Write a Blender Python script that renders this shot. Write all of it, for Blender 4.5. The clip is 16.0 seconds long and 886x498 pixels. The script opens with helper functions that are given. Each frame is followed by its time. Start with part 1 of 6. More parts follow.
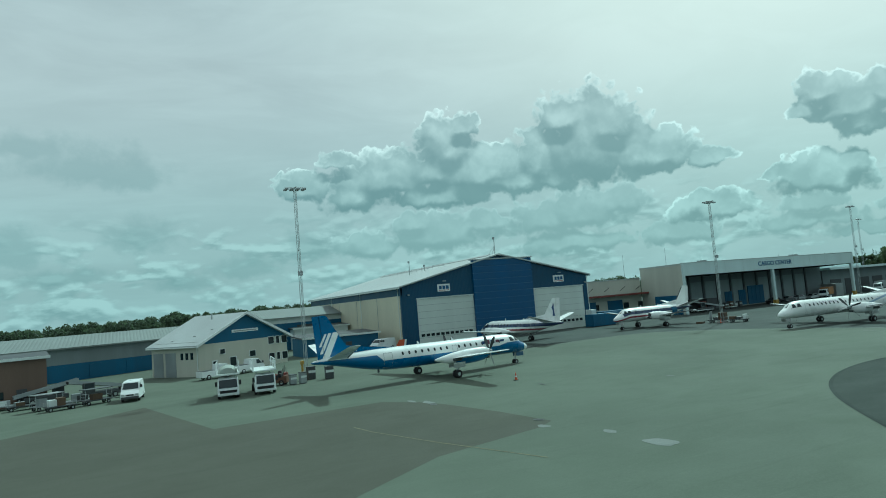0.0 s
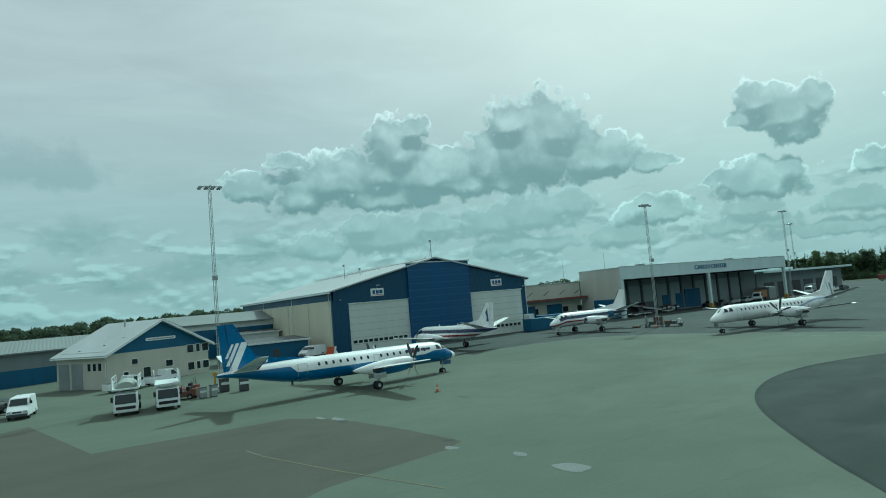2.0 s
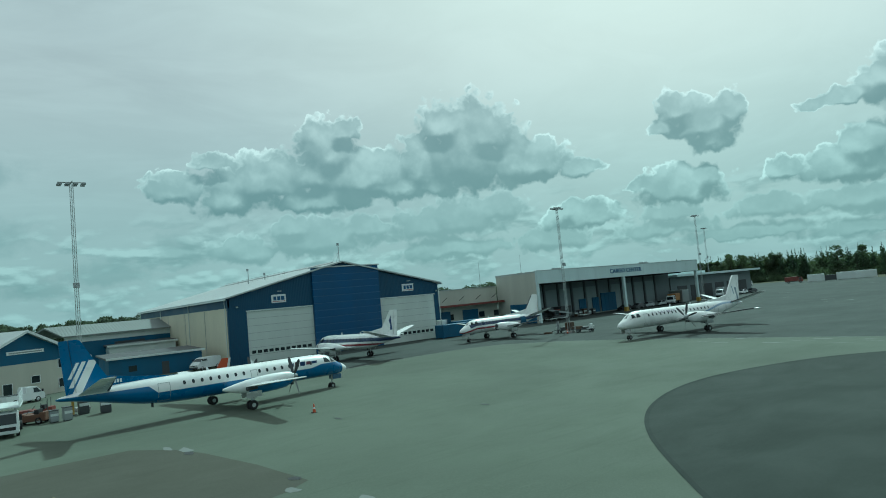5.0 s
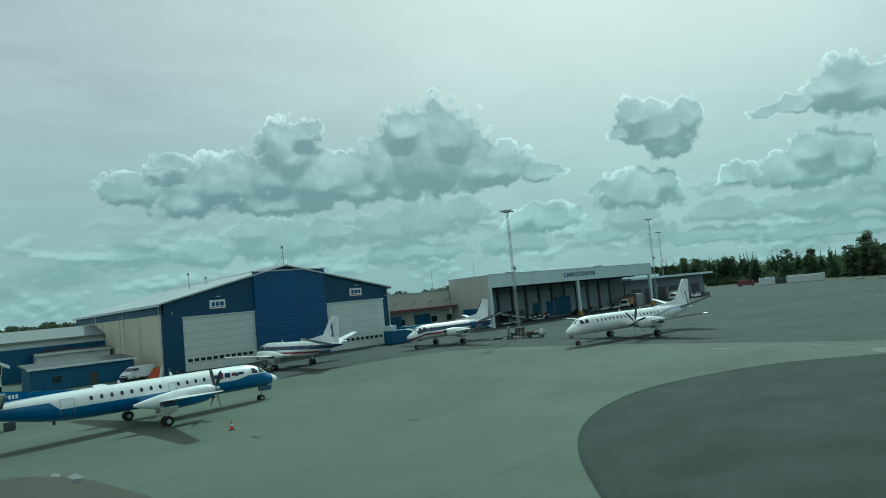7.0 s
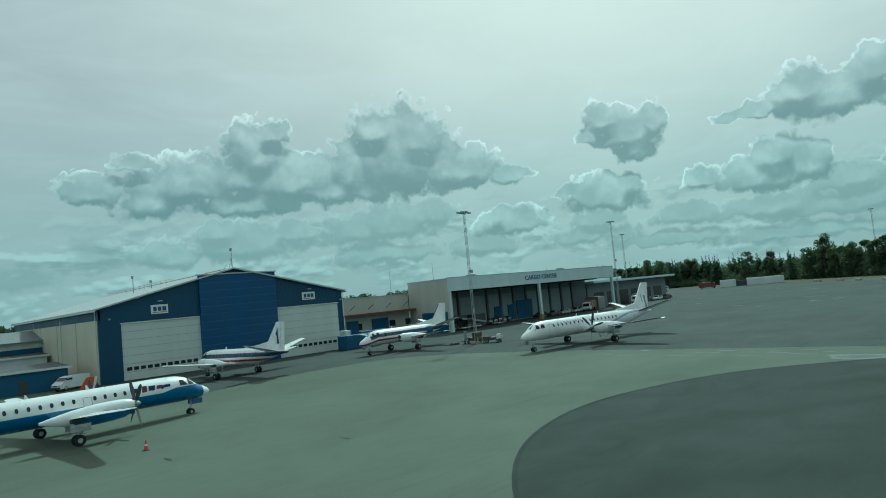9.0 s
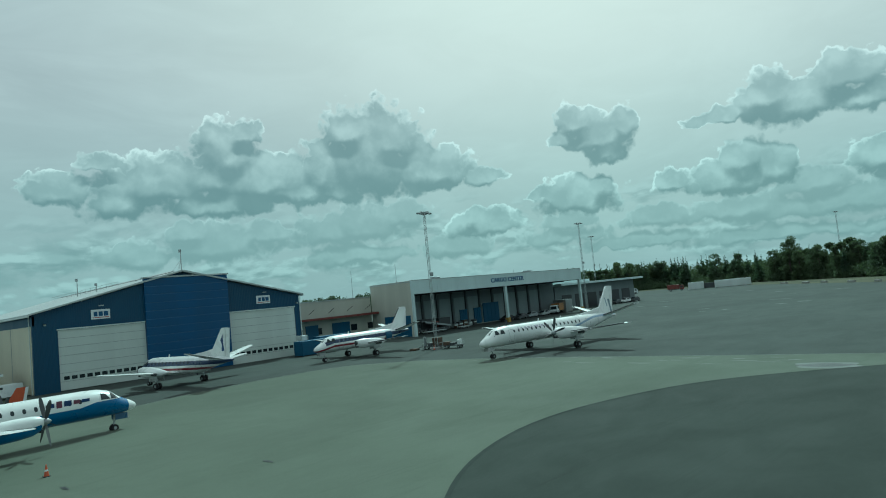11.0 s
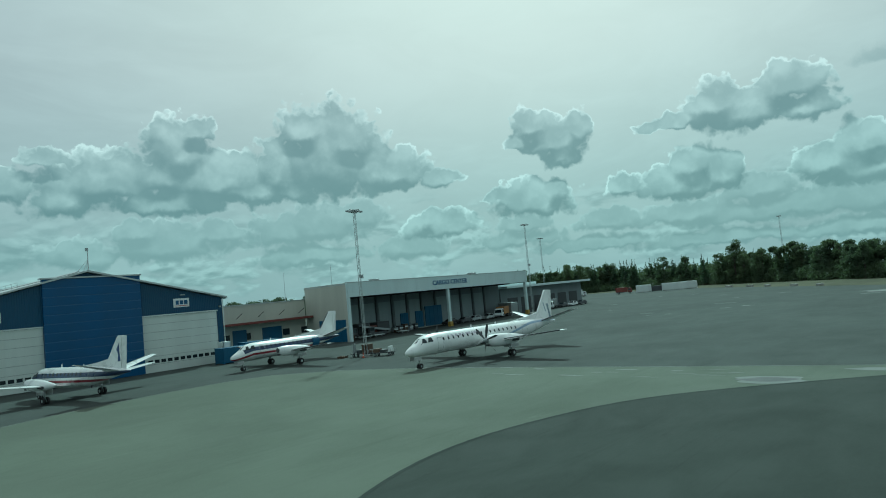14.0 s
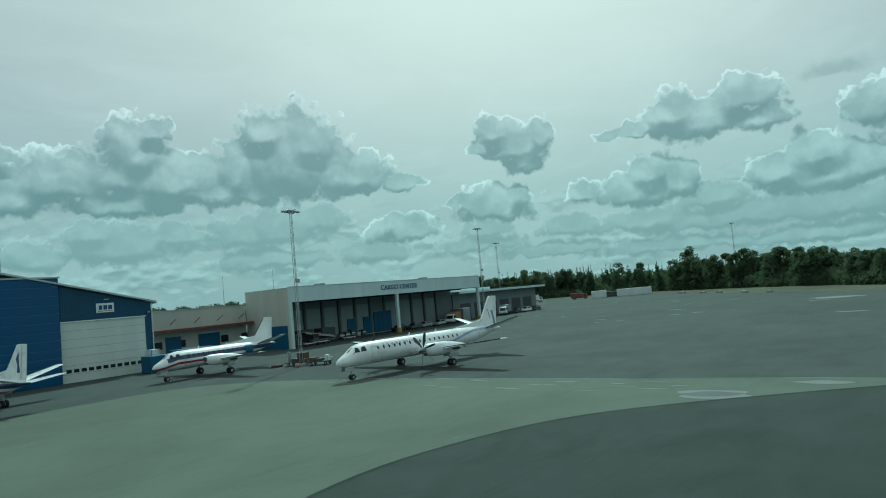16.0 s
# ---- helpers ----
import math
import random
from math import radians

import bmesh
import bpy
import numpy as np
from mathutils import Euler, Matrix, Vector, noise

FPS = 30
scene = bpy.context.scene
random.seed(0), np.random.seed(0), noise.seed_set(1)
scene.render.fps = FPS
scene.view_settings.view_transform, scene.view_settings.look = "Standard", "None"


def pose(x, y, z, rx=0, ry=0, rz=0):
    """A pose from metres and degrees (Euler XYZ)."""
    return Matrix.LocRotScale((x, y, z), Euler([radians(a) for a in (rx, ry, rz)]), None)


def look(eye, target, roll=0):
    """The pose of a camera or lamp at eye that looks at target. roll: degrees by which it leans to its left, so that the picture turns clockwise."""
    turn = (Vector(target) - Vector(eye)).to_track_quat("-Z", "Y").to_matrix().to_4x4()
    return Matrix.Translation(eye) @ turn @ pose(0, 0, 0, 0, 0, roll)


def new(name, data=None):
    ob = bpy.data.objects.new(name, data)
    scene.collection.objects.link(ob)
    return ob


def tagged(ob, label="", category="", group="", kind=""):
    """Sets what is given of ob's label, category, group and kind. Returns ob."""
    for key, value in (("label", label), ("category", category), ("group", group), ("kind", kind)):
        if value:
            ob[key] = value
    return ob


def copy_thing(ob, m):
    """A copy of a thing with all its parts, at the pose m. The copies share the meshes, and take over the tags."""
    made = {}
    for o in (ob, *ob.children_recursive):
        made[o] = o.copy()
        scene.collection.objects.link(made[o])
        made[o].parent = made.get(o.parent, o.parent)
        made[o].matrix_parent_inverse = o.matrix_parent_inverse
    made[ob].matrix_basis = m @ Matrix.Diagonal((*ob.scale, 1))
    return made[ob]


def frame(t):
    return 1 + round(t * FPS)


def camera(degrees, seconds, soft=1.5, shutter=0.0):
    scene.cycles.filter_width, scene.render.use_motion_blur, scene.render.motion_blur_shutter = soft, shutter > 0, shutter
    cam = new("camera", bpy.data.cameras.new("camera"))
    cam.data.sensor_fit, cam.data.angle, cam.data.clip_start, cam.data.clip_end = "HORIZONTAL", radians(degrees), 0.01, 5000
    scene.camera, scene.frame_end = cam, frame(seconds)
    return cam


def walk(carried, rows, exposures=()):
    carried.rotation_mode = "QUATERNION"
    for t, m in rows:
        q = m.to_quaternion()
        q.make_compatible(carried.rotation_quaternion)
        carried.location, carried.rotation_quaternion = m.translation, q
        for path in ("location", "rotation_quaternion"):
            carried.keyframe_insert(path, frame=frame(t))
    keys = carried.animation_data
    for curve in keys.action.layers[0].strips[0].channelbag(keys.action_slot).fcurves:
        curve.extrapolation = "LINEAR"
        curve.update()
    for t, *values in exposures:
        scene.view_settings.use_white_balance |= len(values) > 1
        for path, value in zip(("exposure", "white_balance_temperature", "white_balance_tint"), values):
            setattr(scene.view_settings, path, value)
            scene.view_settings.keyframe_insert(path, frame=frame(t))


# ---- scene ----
EXPOSURE, KELVIN, TINT = 0.05, 4950.0, -36.0
cam = camera(66.84, 16.0, soft=1.0)
# seconds, eye x, y, z, then yaw, pitch and roll in degrees
ROWS = [
    (0, -2.450, 2.293, 7.687, -25.873, 4.572, -4.748),
    (0.5, -1.345, 2.976, 7.700, -26.945, 4.590, -4.872),
    (1, -0.182, 3.528, 7.741, -28.020, 4.541, -4.928),
    (1.5, 0.803, 4.059, 7.772, -29.069, 4.502, -4.812),
    (2, 1.899, 4.540, 7.812, -30.169, 4.452, -4.937),
    (2.5, 2.906, 4.946, 7.858, -31.194, 4.454, -4.956),
    (3, 4.042, 5.362, 7.919, -32.240, 4.386, -5.029),
    (3.5, 5.046, 5.754, 7.957, -33.227, 4.413, -5.027),
    (4, 6.174, 6.129, 8.003, -34.225, 4.306, -5.162),
    (6.5, 11.197, 7.900, 8.010, -38.416, 4.185, -5.333),
    (7, 12.247, 8.203, 8.037, -39.237, 4.162, -5.428),
    (7.5, 13.131, 8.435, 8.069, -40.006, 4.151, -5.433),
    (8, 14.123, 8.760, 8.113, -40.760, 4.119, -5.514),
    (8.5, 15.099, 9.101, 8.145, -41.348, 4.107, -5.505),
    (9, 16.214, 9.493, 8.170, -41.912, 4.070, -5.536),
    (11.5, 21.566, 11.369, 8.309, -44.806, 3.960, -5.543),
    (12, 22.641, 11.722, 8.322, -45.452, 3.914, -5.474),
    (12.5, 23.758, 12.072, 8.301, -46.045, 3.893, -5.417),
    (13, 24.943, 12.427, 8.327, -46.696, 3.843, -5.469),
    (13.5, 26.091, 12.755, 8.339, -47.305, 3.775, -5.493),
    (14, 27.409, 12.991, 8.324, -47.933, 3.745, -5.399),
    (14.5, 28.641, 13.224, 8.313, -48.620, 3.799, -5.364),
    (15, 29.843, 13.474, 8.298, -49.522, 3.821, -5.239),
    (15.5, 31.110, 13.608, 8.269, -50.316, 3.779, -5.244),
    (16, 32.494, 13.828, 8.205, -51.207, 3.844, -5.152),
]
walk(cam, [(t, pose(x, y, z, 90 + pitch, 0, yaw) @ pose(0, 0, 0, 0, 0, roll)) for t, x, y, z, yaw, pitch, roll in ROWS],
     exposures=[(0.0, EXPOSURE + 0.04, KELVIN, TINT), (4.0, EXPOSURE, KELVIN, TINT), (9.0, EXPOSURE - 0.09, KELVIN, TINT), (16.0, EXPOSURE - 0.10, KELVIN, TINT)])

# ---- sky, clouds and sun ----
SUN_BEARING, SUN_HEIGHT = 58.0, 45.0      # degrees clockwise from +y, degrees above the horizon


def way_to(bearing, height):
    b, h = radians(bearing), radians(height)
    return Vector((math.sin(b) * math.cos(h), math.cos(b) * math.cos(h), math.sin(h)))


class Nodes:
    """A short way to write node trees."""

    def __init__(self, tree):
        self.tree = tree

    def add(self, kind):
        return self.tree.nodes.new(kind)

    def put(self, value, socket):
        if isinstance(value, bpy.types.NodeSocket):
            self.tree.links.new(value, socket)
        else:
            socket.default_value = value

    def math(self, operation, a, b=0.0, c=0.0, clamp=False):
        node = self.add("ShaderNodeMath")
        node.operation, node.use_clamp = operation, clamp
        for value, socket in zip((a, b, c), node.inputs):
            self.put(value, socket)
        return node.outputs[0]

    def vector(self, operation, a, b=(0, 0, 0)):
        node = self.add("ShaderNodeVectorMath")
        node.operation = operation
        self.put(a, node.inputs[0])
        self.put(b, node.inputs[1])
        return node.outputs["Value"] if operation in ("DOT_PRODUCT", "LENGTH", "DISTANCE") else node.outputs[0]

    def noise(self, where, scale, detail=4.0, rough=0.55, warp=0.0):
        node = self.add("ShaderNodeTexNoise")
        self.put(where, node.inputs["Vector"])
        node.inputs["Scale"].default_value, node.inputs["Detail"].default_value = scale, detail
        node.inputs["Roughness"].default_value, node.inputs["Distortion"].default_value = rough, warp
        return node.outputs["Fac"]

    def range(self, value, low, high, to_low=0.0, to_high=1.0, smooth=True):
        node = self.add("ShaderNodeMapRange")
        node.interpolation_type = "SMOOTHSTEP" if smooth else "LINEAR"
        for v, socket in zip((value, low, high, to_low, to_high), node.inputs):
            self.put(v, socket)
        return node.outputs[0]

    def mix(self, amount, a, b):
        node = self.add("ShaderNodeMix")
        node.data_type = "RGBA"
        self.put(amount, node.inputs["Factor"])
        for value, socket in ((a, node.inputs[6]), (b, node.inputs[7])):
            self.put((*value, 1.0) if isinstance(value, tuple) and len(value) == 3 else value, socket)
        return node.outputs[2]


def build_sky():
    world = bpy.data.worlds.new("sky")
    scene.world = world
    world.use_nodes = True
    tree = world.node_tree
    tree.nodes.clear()
    n = Nodes(tree)
    sky = n.add("ShaderNodeTexSky")
    sky.sky_type, sky.sun_disc = "NISHITA", False
    sky.sun_elevation, sky.sun_rotation = radians(SUN_HEIGHT), radians(SUN_BEARING)
    sky.air_density, sky.dust_density, sky.ozone_density = 1.2, 4.0, 1.0
    way = n.add("ShaderNodeTexCoord").outputs["Generated"]
    axes = n.add("ShaderNodeSeparateXYZ")
    n.put(way, axes.inputs[0])
    up = axes.outputs[2]
    # a thin veil of high cloud over the whole sky, brightest round the sun
    veil = n.noise(n.vector("MULTIPLY", way, (1.0, 1.0, 3.0)), 2.2, 5.0, 0.6, 0.4)
    streaks = n.noise(n.vector("MULTIPLY", way, (1.0, 2.5, 5.0)), 3.0, 6.0, 0.6, 0.8)
    near_sun = n.vector("DOT_PRODUCT", way, tuple(way_to(SUN_BEARING, SUN_HEIGHT)))
    glow = n.math("POWER", n.range(near_sun, 0.70, 1.0, smooth=False), 1.5)
    thin = n.mix(n.math("MULTIPLY", n.math("ADD", n.range(veil, 0.3, 0.75), n.range(streaks, 0.35, 0.7)), 0.5), VEIL_DARK, VEIL_LIGHT)
    thin = n.mix(glow, thin, VEIL_SUN)

    # one heap: how far a direction lies from its middle, with a flatter base, fused with those before it
    one_heap = bpy.data.node_groups.new("cumulus_heap", "ShaderNodeTree")
    for name, kind in (("way", "NodeSocketVector"), ("side", "NodeSocketVector"), ("over", "NodeSocketVector"), ("before", "NodeSocketFloat"), ("fuse", "NodeSocketFloat")):
        one_heap.interface.new_socket(name, in_out="INPUT", socket_type=kind)
    one_heap.interface.new_socket("far", in_out="OUTPUT", socket_type="NodeSocketFloat")
    h = Nodes(one_heap)
    given, gives = h.add("NodeGroupInput"), h.add("NodeGroupOutput")
    across = h.vector("DOT_PRODUCT", given.outputs[0], given.outputs[1])
    rise = h.vector("DOT_PRODUCT", given.outputs[0], given.outputs[2])
    rise = h.math("MAXIMUM", rise, h.math("MULTIPLY", rise, -2.0))
    away = h.math("SQRT", h.math("MULTIPLY_ADD", across, across, h.math("MULTIPLY", rise, rise)))
    h.put(h.math("SMOOTH_MIN", given.outputs[3], away, given.outputs[4]), gives.inputs[0])

    def lumps(at, scale):
        cell = n.add("ShaderNodeTexVoronoi")
        cell.feature = "SMOOTH_F1"
        n.put(at, cell.inputs["Vector"])
        cell.inputs["Scale"].default_value, cell.inputs["Smoothness"].default_value = scale, 0.22
        return n.math("SUBTRACT", 0.45, cell.outputs["Distance"])

    def heaps(groups, at, fuse=0.16):
        """How deep inside a group of heaps a direction lies; below 0 it is clear."""
        far = 9.0
        for bearing, height, wide, tall in (h for group in groups for h in group):
            to = way_to(bearing, height)
            side = Vector((math.cos(radians(bearing)), -math.sin(radians(bearing)), 0))
            over = side.cross(to)
            over = over if over.z > 0 else -over
            one = n.add("ShaderNodeGroup")
            one.node_tree = one_heap
            for value, socket in zip((at, tuple(side * (57.3 / (wide * 1.2))), tuple(over * (57.3 / (tall * 1.2))), far, fuse), one.inputs):
                n.put(value, socket)
            far = one.outputs[0]
        return n.math("SUBTRACT", 1.0, far)

    def bend(at):
        warp = n.add("ShaderNodeTexNoise")
        n.put(at, warp.inputs["Vector"])
        warp.inputs["Scale"].default_value, warp.inputs["Detail"].default_value = 38.0, 5.0
        return n.vector("ADD", at, n.vector("MULTIPLY", n.vector("SUBTRACT", warp.outputs["Color"], (0.5, 0.5, 0.5)), (0.026, 0.026, 0.024)))

    def crumbs(at, bent):
        """Lumps of cauliflower at three sizes, and wisps."""
        big = n.math("MULTIPLY", lumps(bent, 22.0), 0.40)
        fine = n.math("ADD", big, n.math("MULTIPLY", lumps(bent, 58.0), 0.40))
        fine = n.math("ADD", fine, n.math("MULTIPLY", lumps(bent, 140.0), 0.17))
        return n.math("ADD", fine, n.math("MULTIPLY", n.math("SUBTRACT", n.noise(at, 30.0, 8.0, 0.60), 0.5), 0.40)), big

    def painted(groups, sun_step, soft):
        """Cover and lit share of a group of heaps, shaded by a second look a step towards the sun."""
        there = n.vector("NORMALIZE", n.vector("ADD", way, tuple(sun_step)))
        bent, bent2 = bend(way), bend(there)
        broad, broad2 = heaps(groups, bent), heaps(groups, bent2)
        (fine, big), (fine2, big2) = crumbs(way, bent), crumbs(there, bent2)
        here = n.math("ADD", broad, fine)
        crown = n.range(n.math("SUBTRACT", broad, broad2), -0.20, 0.36)          # 1 on the sunny upper side, 0 at the base
        edge = n.math("ADD", soft, n.math("MULTIPLY", n.math("SUBTRACT", 1.0, crown), 0.26))
        cover = n.range(here, 0.0, edge)
        rim = n.math("MULTIPLY", n.range(here, 0.04, 0.26, 1.0, 0.0), crown)
        puff = n.range(n.math("SUBTRACT", fine, fine2), -0.20, 0.32)
        bulge = n.range(n.math("SUBTRACT", big, big2), -0.14, 0.20)
        grain = n.math("ADD", n.math("MULTIPLY", bulge, 0.7), n.math("MULTIPLY", puff, 0.4))
        body = n.math("ADD", n.math("MULTIPLY", grain, n.math("ADD", n.math("MULTIPLY", crown, 0.26), 0.04)), n.math("MULTIPLY", n.math("POWER", crown, 1.5), 0.26))
        lit = n.math("ADD", n.math("MULTIPLY", rim, n.math("ADD", n.math("MULTIPLY", puff, 0.60), 0.34)), body, clamp=True)
        return cover, lit

    step = way_to(SUN_BEARING, SUN_HEIGHT + 25) * 0.026
    cover, lit = painted((TOWERING, SCATTERED, EASTERLY, BEHIND), step, 0.10)
    cloud = n.mix(lit, CLOUD_DARK, CLOUD_LIGHT)
    haze = n.range(up, 0.0, 0.14, 0.40, 0.0)
    cloud = n.mix(haze, cloud, VEIL_LIGHT)
    low_cover, low_lit = painted((LOW_ROWS,), step * 0.6, 0.16)
    low_cloud = n.mix(low_lit, ROW_DARK, ROW_LIGHT)
    faint = n.range(n.math("ADD", heaps((HAZY,), bend(way)), n.math("MULTIPLY", n.math("SUBTRACT", n.noise(way, 30.0, 8.0, 0.6), 0.5), 1.3)), 0.0, 0.7)

    # soft rows of small heaps low over the horizon, all the way round
    def rows(at):
        flat = n.vector("MULTIPLY", at, (1.0, 1.0, 2.6))
        row = n.noise(flat, 10.0, 8.0, 0.55, 0.3)
        return n.math("ADD", row, n.math("MULTIPLY", lumps(flat, 38.0), 0.15))
    row, row2 = rows(way), rows(n.vector("NORMALIZE", n.vector("ADD", way, (0.003, 0.002, 0.008))))
    band = n.math("MULTIPLY", n.range(up, -0.01, 0.03, 0.5, 1.0), n.range(up, 0.09, 0.17, 1.0, 0.0))
    shade = n.range(n.math("SUBTRACT", row, row2), -0.10, 0.12)
    row_colour = n.mix(shade, ROW_DARK, ROW_LIGHT)
    thin = n.mix(n.math("MULTIPLY", n.math("MULTIPLY", n.range(row, 0.44, 0.58), band), 0.80), thin, row_colour)
    thin = n.mix(n.math("MULTIPLY", faint, 0.55), thin, ROW_DARK)
    thin = n.mix(n.math("MULTIPLY", low_cover, 0.9), thin, low_cloud)
    cloudy = n.mix(n.math("MULTIPLY", cover, 0.95), thin, cloud)
    low_air = n.mix(n.range(up, 0.02, 0.36), LOW_AIR, HIGH_AIR)       # hazier, cooler air near the horizon
    cloudy = n.vector("MULTIPLY", cloudy, low_air)
    clear = n.add("ShaderNodeBackground")
    n.put(sky.outputs[0], clear.inputs[0])
    clear.inputs[1].default_value = 0.05
    heap = n.add("ShaderNodeBackground")
    n.put(cloudy, heap.inputs[0])
    heap.inputs[1].default_value = CLOUD_POWER
    both = n.add("ShaderNodeMixShader")
    both.inputs[0].default_value = 0.9
    out = n.add("ShaderNodeOutputWorld")
    for a, b in ((clear.outputs[0], both.inputs[1]), (heap.outputs[0], both.inputs[2]), (both.outputs[0], out.inputs[0])):
        tree.links.new(a, b)


LOW_AIR, HIGH_AIR = (0.76, 0.88, 0.90), (1.04, 0.96, 0.99)
VEIL_DARK, VEIL_LIGHT, VEIL_SUN = (0.66, 0.60, 0.61), (0.81, 0.735, 0.74), (1.34, 1.17, 1.07)
ROW_DARK, ROW_LIGHT = (0.46, 0.475, 0.485), (0.92, 0.85, 0.84)
CLOUD_DARK, CLOUD_LIGHT, CLOUD_POWER = (0.315, 0.36, 0.375), (1.20, 1.10, 1.07), 0.81
# cumulus heaps: bearing, height of the base line, half width, height over it, in degrees
TOWERING = [
    (38.5, 11.1, 4.3, 5.3), (37.0, 14.2, 2.6, 2.2), (40.8, 13.2, 2.8, 2.8), (34.6, 10.7, 2.2, 3.9), (42.5, 10.4, 2.0, 3.5), (44.9, 10.2, 2.9, 2.4),
    (48.3, 9.6, 2.0, 1.2), (26.9, 12.7, 2.8, 3.0), (28.5, 14.5, 1.6, 1.5), (25.8, 10.9, 2.9, 3.2), (21.2, 10.4, 4.6, 2.6), (17.5, 12.5, 1.8, 1.1),
    (29.6, 10.4, 6.3, 3.1), (33.0, 9.5, 7.2, 1.7), (14.4, 10.1, 2.7, 1.9), (19.0, 9.2, 2.9, 2.2), (25.6, 8.9, 5.3, 1.7),
]
SCATTERED = [
    (56.5, 13.0, 1.8, 1.8), (60.2, 12.3, 1.3, 1.9), (58.1, 11.6, 3.0, 2.1), (58.6, 10.3, 2.2, 1.5), (55.3, 11.9, 1.3, 1.0), (56.1, 6.6, 3.8, 2.3),
    (57.9, 7.7, 1.4, 1.3), (53.1, 7.6, 1.7, 0.9), (48.3, 5.5, 3.5, 1.7), (47.0, 6.5, 1.4, 1.0),
]
EASTERLY = [
    (76.3, 12.7, 2.8, 2.1), (71.2, 12.5, 2.7, 2.1), (73.2, 11.4, 4.3, 2.4), (77.3, 11.1, 3.0, 1.7), (68.0, 11.8, 1.9, 1.0), (65.9, 11.6, 1.1, 0.7),
    (68.7, 8.1, 2.0, 2.1), (71.0, 7.1, 1.8, 2.2), (67.9, 6.6, 3.9, 2.1), (63.6, 7.2, 1.6, 1.4), (81.1, 7.7, 2.9, 2.1), (78.4, 6.9, 2.7, 1.9),
    (81.3, 6.1, 4.8, 2.6), (84.0, 6.3, 2.9, 2.3), (85.0, 10.2, 2.2, 2.2)
]
LOW_ROWS = [
    (38.0, 6.2, 4.6, 2.3), (34.6, 5.9, 2.9, 2.2), (41.0, 6.8, 2.4, 1.7), (25.8, 5.4, 5.3, 2.3), (23.6, 6.7, 2.4, 1.5), (19.7, 5.0, 2.9, 1.7),
    (29.3, 6.3, 2.4, 1.4), (36.8, 3.9, 5.3, 1.5), (45.4, 3.8, 3.4, 1.4), (54.2, 3.7, 4.3, 1.4), (76.1, 3.8, 9.2, 1.7), (81.8, 3.7, 5.8, 1.9),
    (73.8, 5.5, 2.9, 1.7), (62.1, 4.5, 2.9, 1.2), (67.6, 4.3, 4.3, 1.4), (55.0, 4.9, 2.9, 1.2), (70.5, 2.2, 7.2, 1.0), (60.5, 2.8, 5.8, 0.9),
    (80.5, 1.9, 5.8, 1.2),
]
HAZY = [
    (1.4, 6.8, 2.9, 2.2), (-2.1, 12.2, 6.3, 2.3), (-7.0, 6.0, 2.4, 2.3), (9.6, 4.0, 3.4, 1.4), (14.5, 5.2, 1.9, 2.2), (1.0, 11.4, 2.9, 1.8),
    (-5.4, 13.5, 3.4, 1.5), (4.8, 3.1, 2.9, 0.9), (-3.5, 4.0, 4.3, 1.0), (82.9, 13.6, 2.2, 1.0),
]
BEHIND = [
    (97.0, 12.0, 8.0, 3.5), (130.0, 11.0, 12.0, 5.0), (175.0, 13.0, 12.0, 5.0), (225.0, 11.0, 13.0, 5.0), (290.0, 12.0, 13.0, 5.0),
]
build_sky()

sun = new("sun", bpy.data.lights.new("sun", "SUN"))
sun.data.energy, sun.data.angle, sun.data.color = 2.5, radians(2.5), (1.0, 0.975, 0.93)
sun.matrix_world = look(way_to(SUN_BEARING, SUN_HEIGHT) * 300, (0, 0, 0))

# ---- materials ----
def paint(name, colour, rough=0.5, metal=0.0, vary=0.12, grain=3.0, stain=0.25, bump=0.0, bump_scale=20.0, streak=False, dirt=None, coat=0.0):
    """A surface with broad stains and fine grain, in metres of the world."""
    m = bpy.data.materials.new(name)
    m.use_nodes = True
    tree = m.node_tree
    n = Nodes(tree)
    shader = tree.nodes["Principled BSDF"]
    where = n.add("ShaderNodeTexCoord").outputs["Object"]
    place = n.add("ShaderNodeNewGeometry").outputs["Position"]
    stretch = n.vector("MULTIPLY", place, (1.0, 1.0, 0.12)) if streak else place
    fine = n.noise(stretch, grain * 4, 5.0, 0.6)
    broad = n.noise(stretch, stain, 4.0, 0.6, 0.6)
    each = n.add("ShaderNodeObjectInfo").outputs["Random"]
    dark = tuple(c * (1 - vary * 1.6) for c in colour)
    light = tuple(min(1.0, c * (1 + vary)) for c in colour)
    base = n.mix(n.range(broad, 0.28, 0.72), dark, light)
    base = n.mix(n.range(fine, 0.3, 0.75, 0.0, 0.6), base, tuple(c * (1 - vary) for c in colour))
    base = n.mix(n.math("MULTIPLY", each, vary * 0.5), base, dark)
    if dirt:
        base = n.mix(n.range(n.noise(stretch, 0.9, 6.0, 0.7, 1.0), 0.55, 0.8, 0.0, 0.55), base, dirt)
    n.put(base, shader.inputs["Base Color"])
    n.put(n.range(broad, 0.2, 0.8, max(0.05, rough - 0.1), min(1.0, rough + 0.12)), shader.inputs["Roughness"])
    shader.inputs["Metallic"].default_value = metal
    shader.inputs["Coat Weight"].default_value = coat
    if bump:
        relief = n.add("ShaderNodeBump")
        relief.inputs["Strength"].default_value, relief.inputs["Distance"].default_value = bump, 0.02
        n.put(n.noise(place, bump_scale, 4.0), relief.inputs["Height"])
        n.put(relief.outputs[0], shader.inputs["Normal"])
    return m


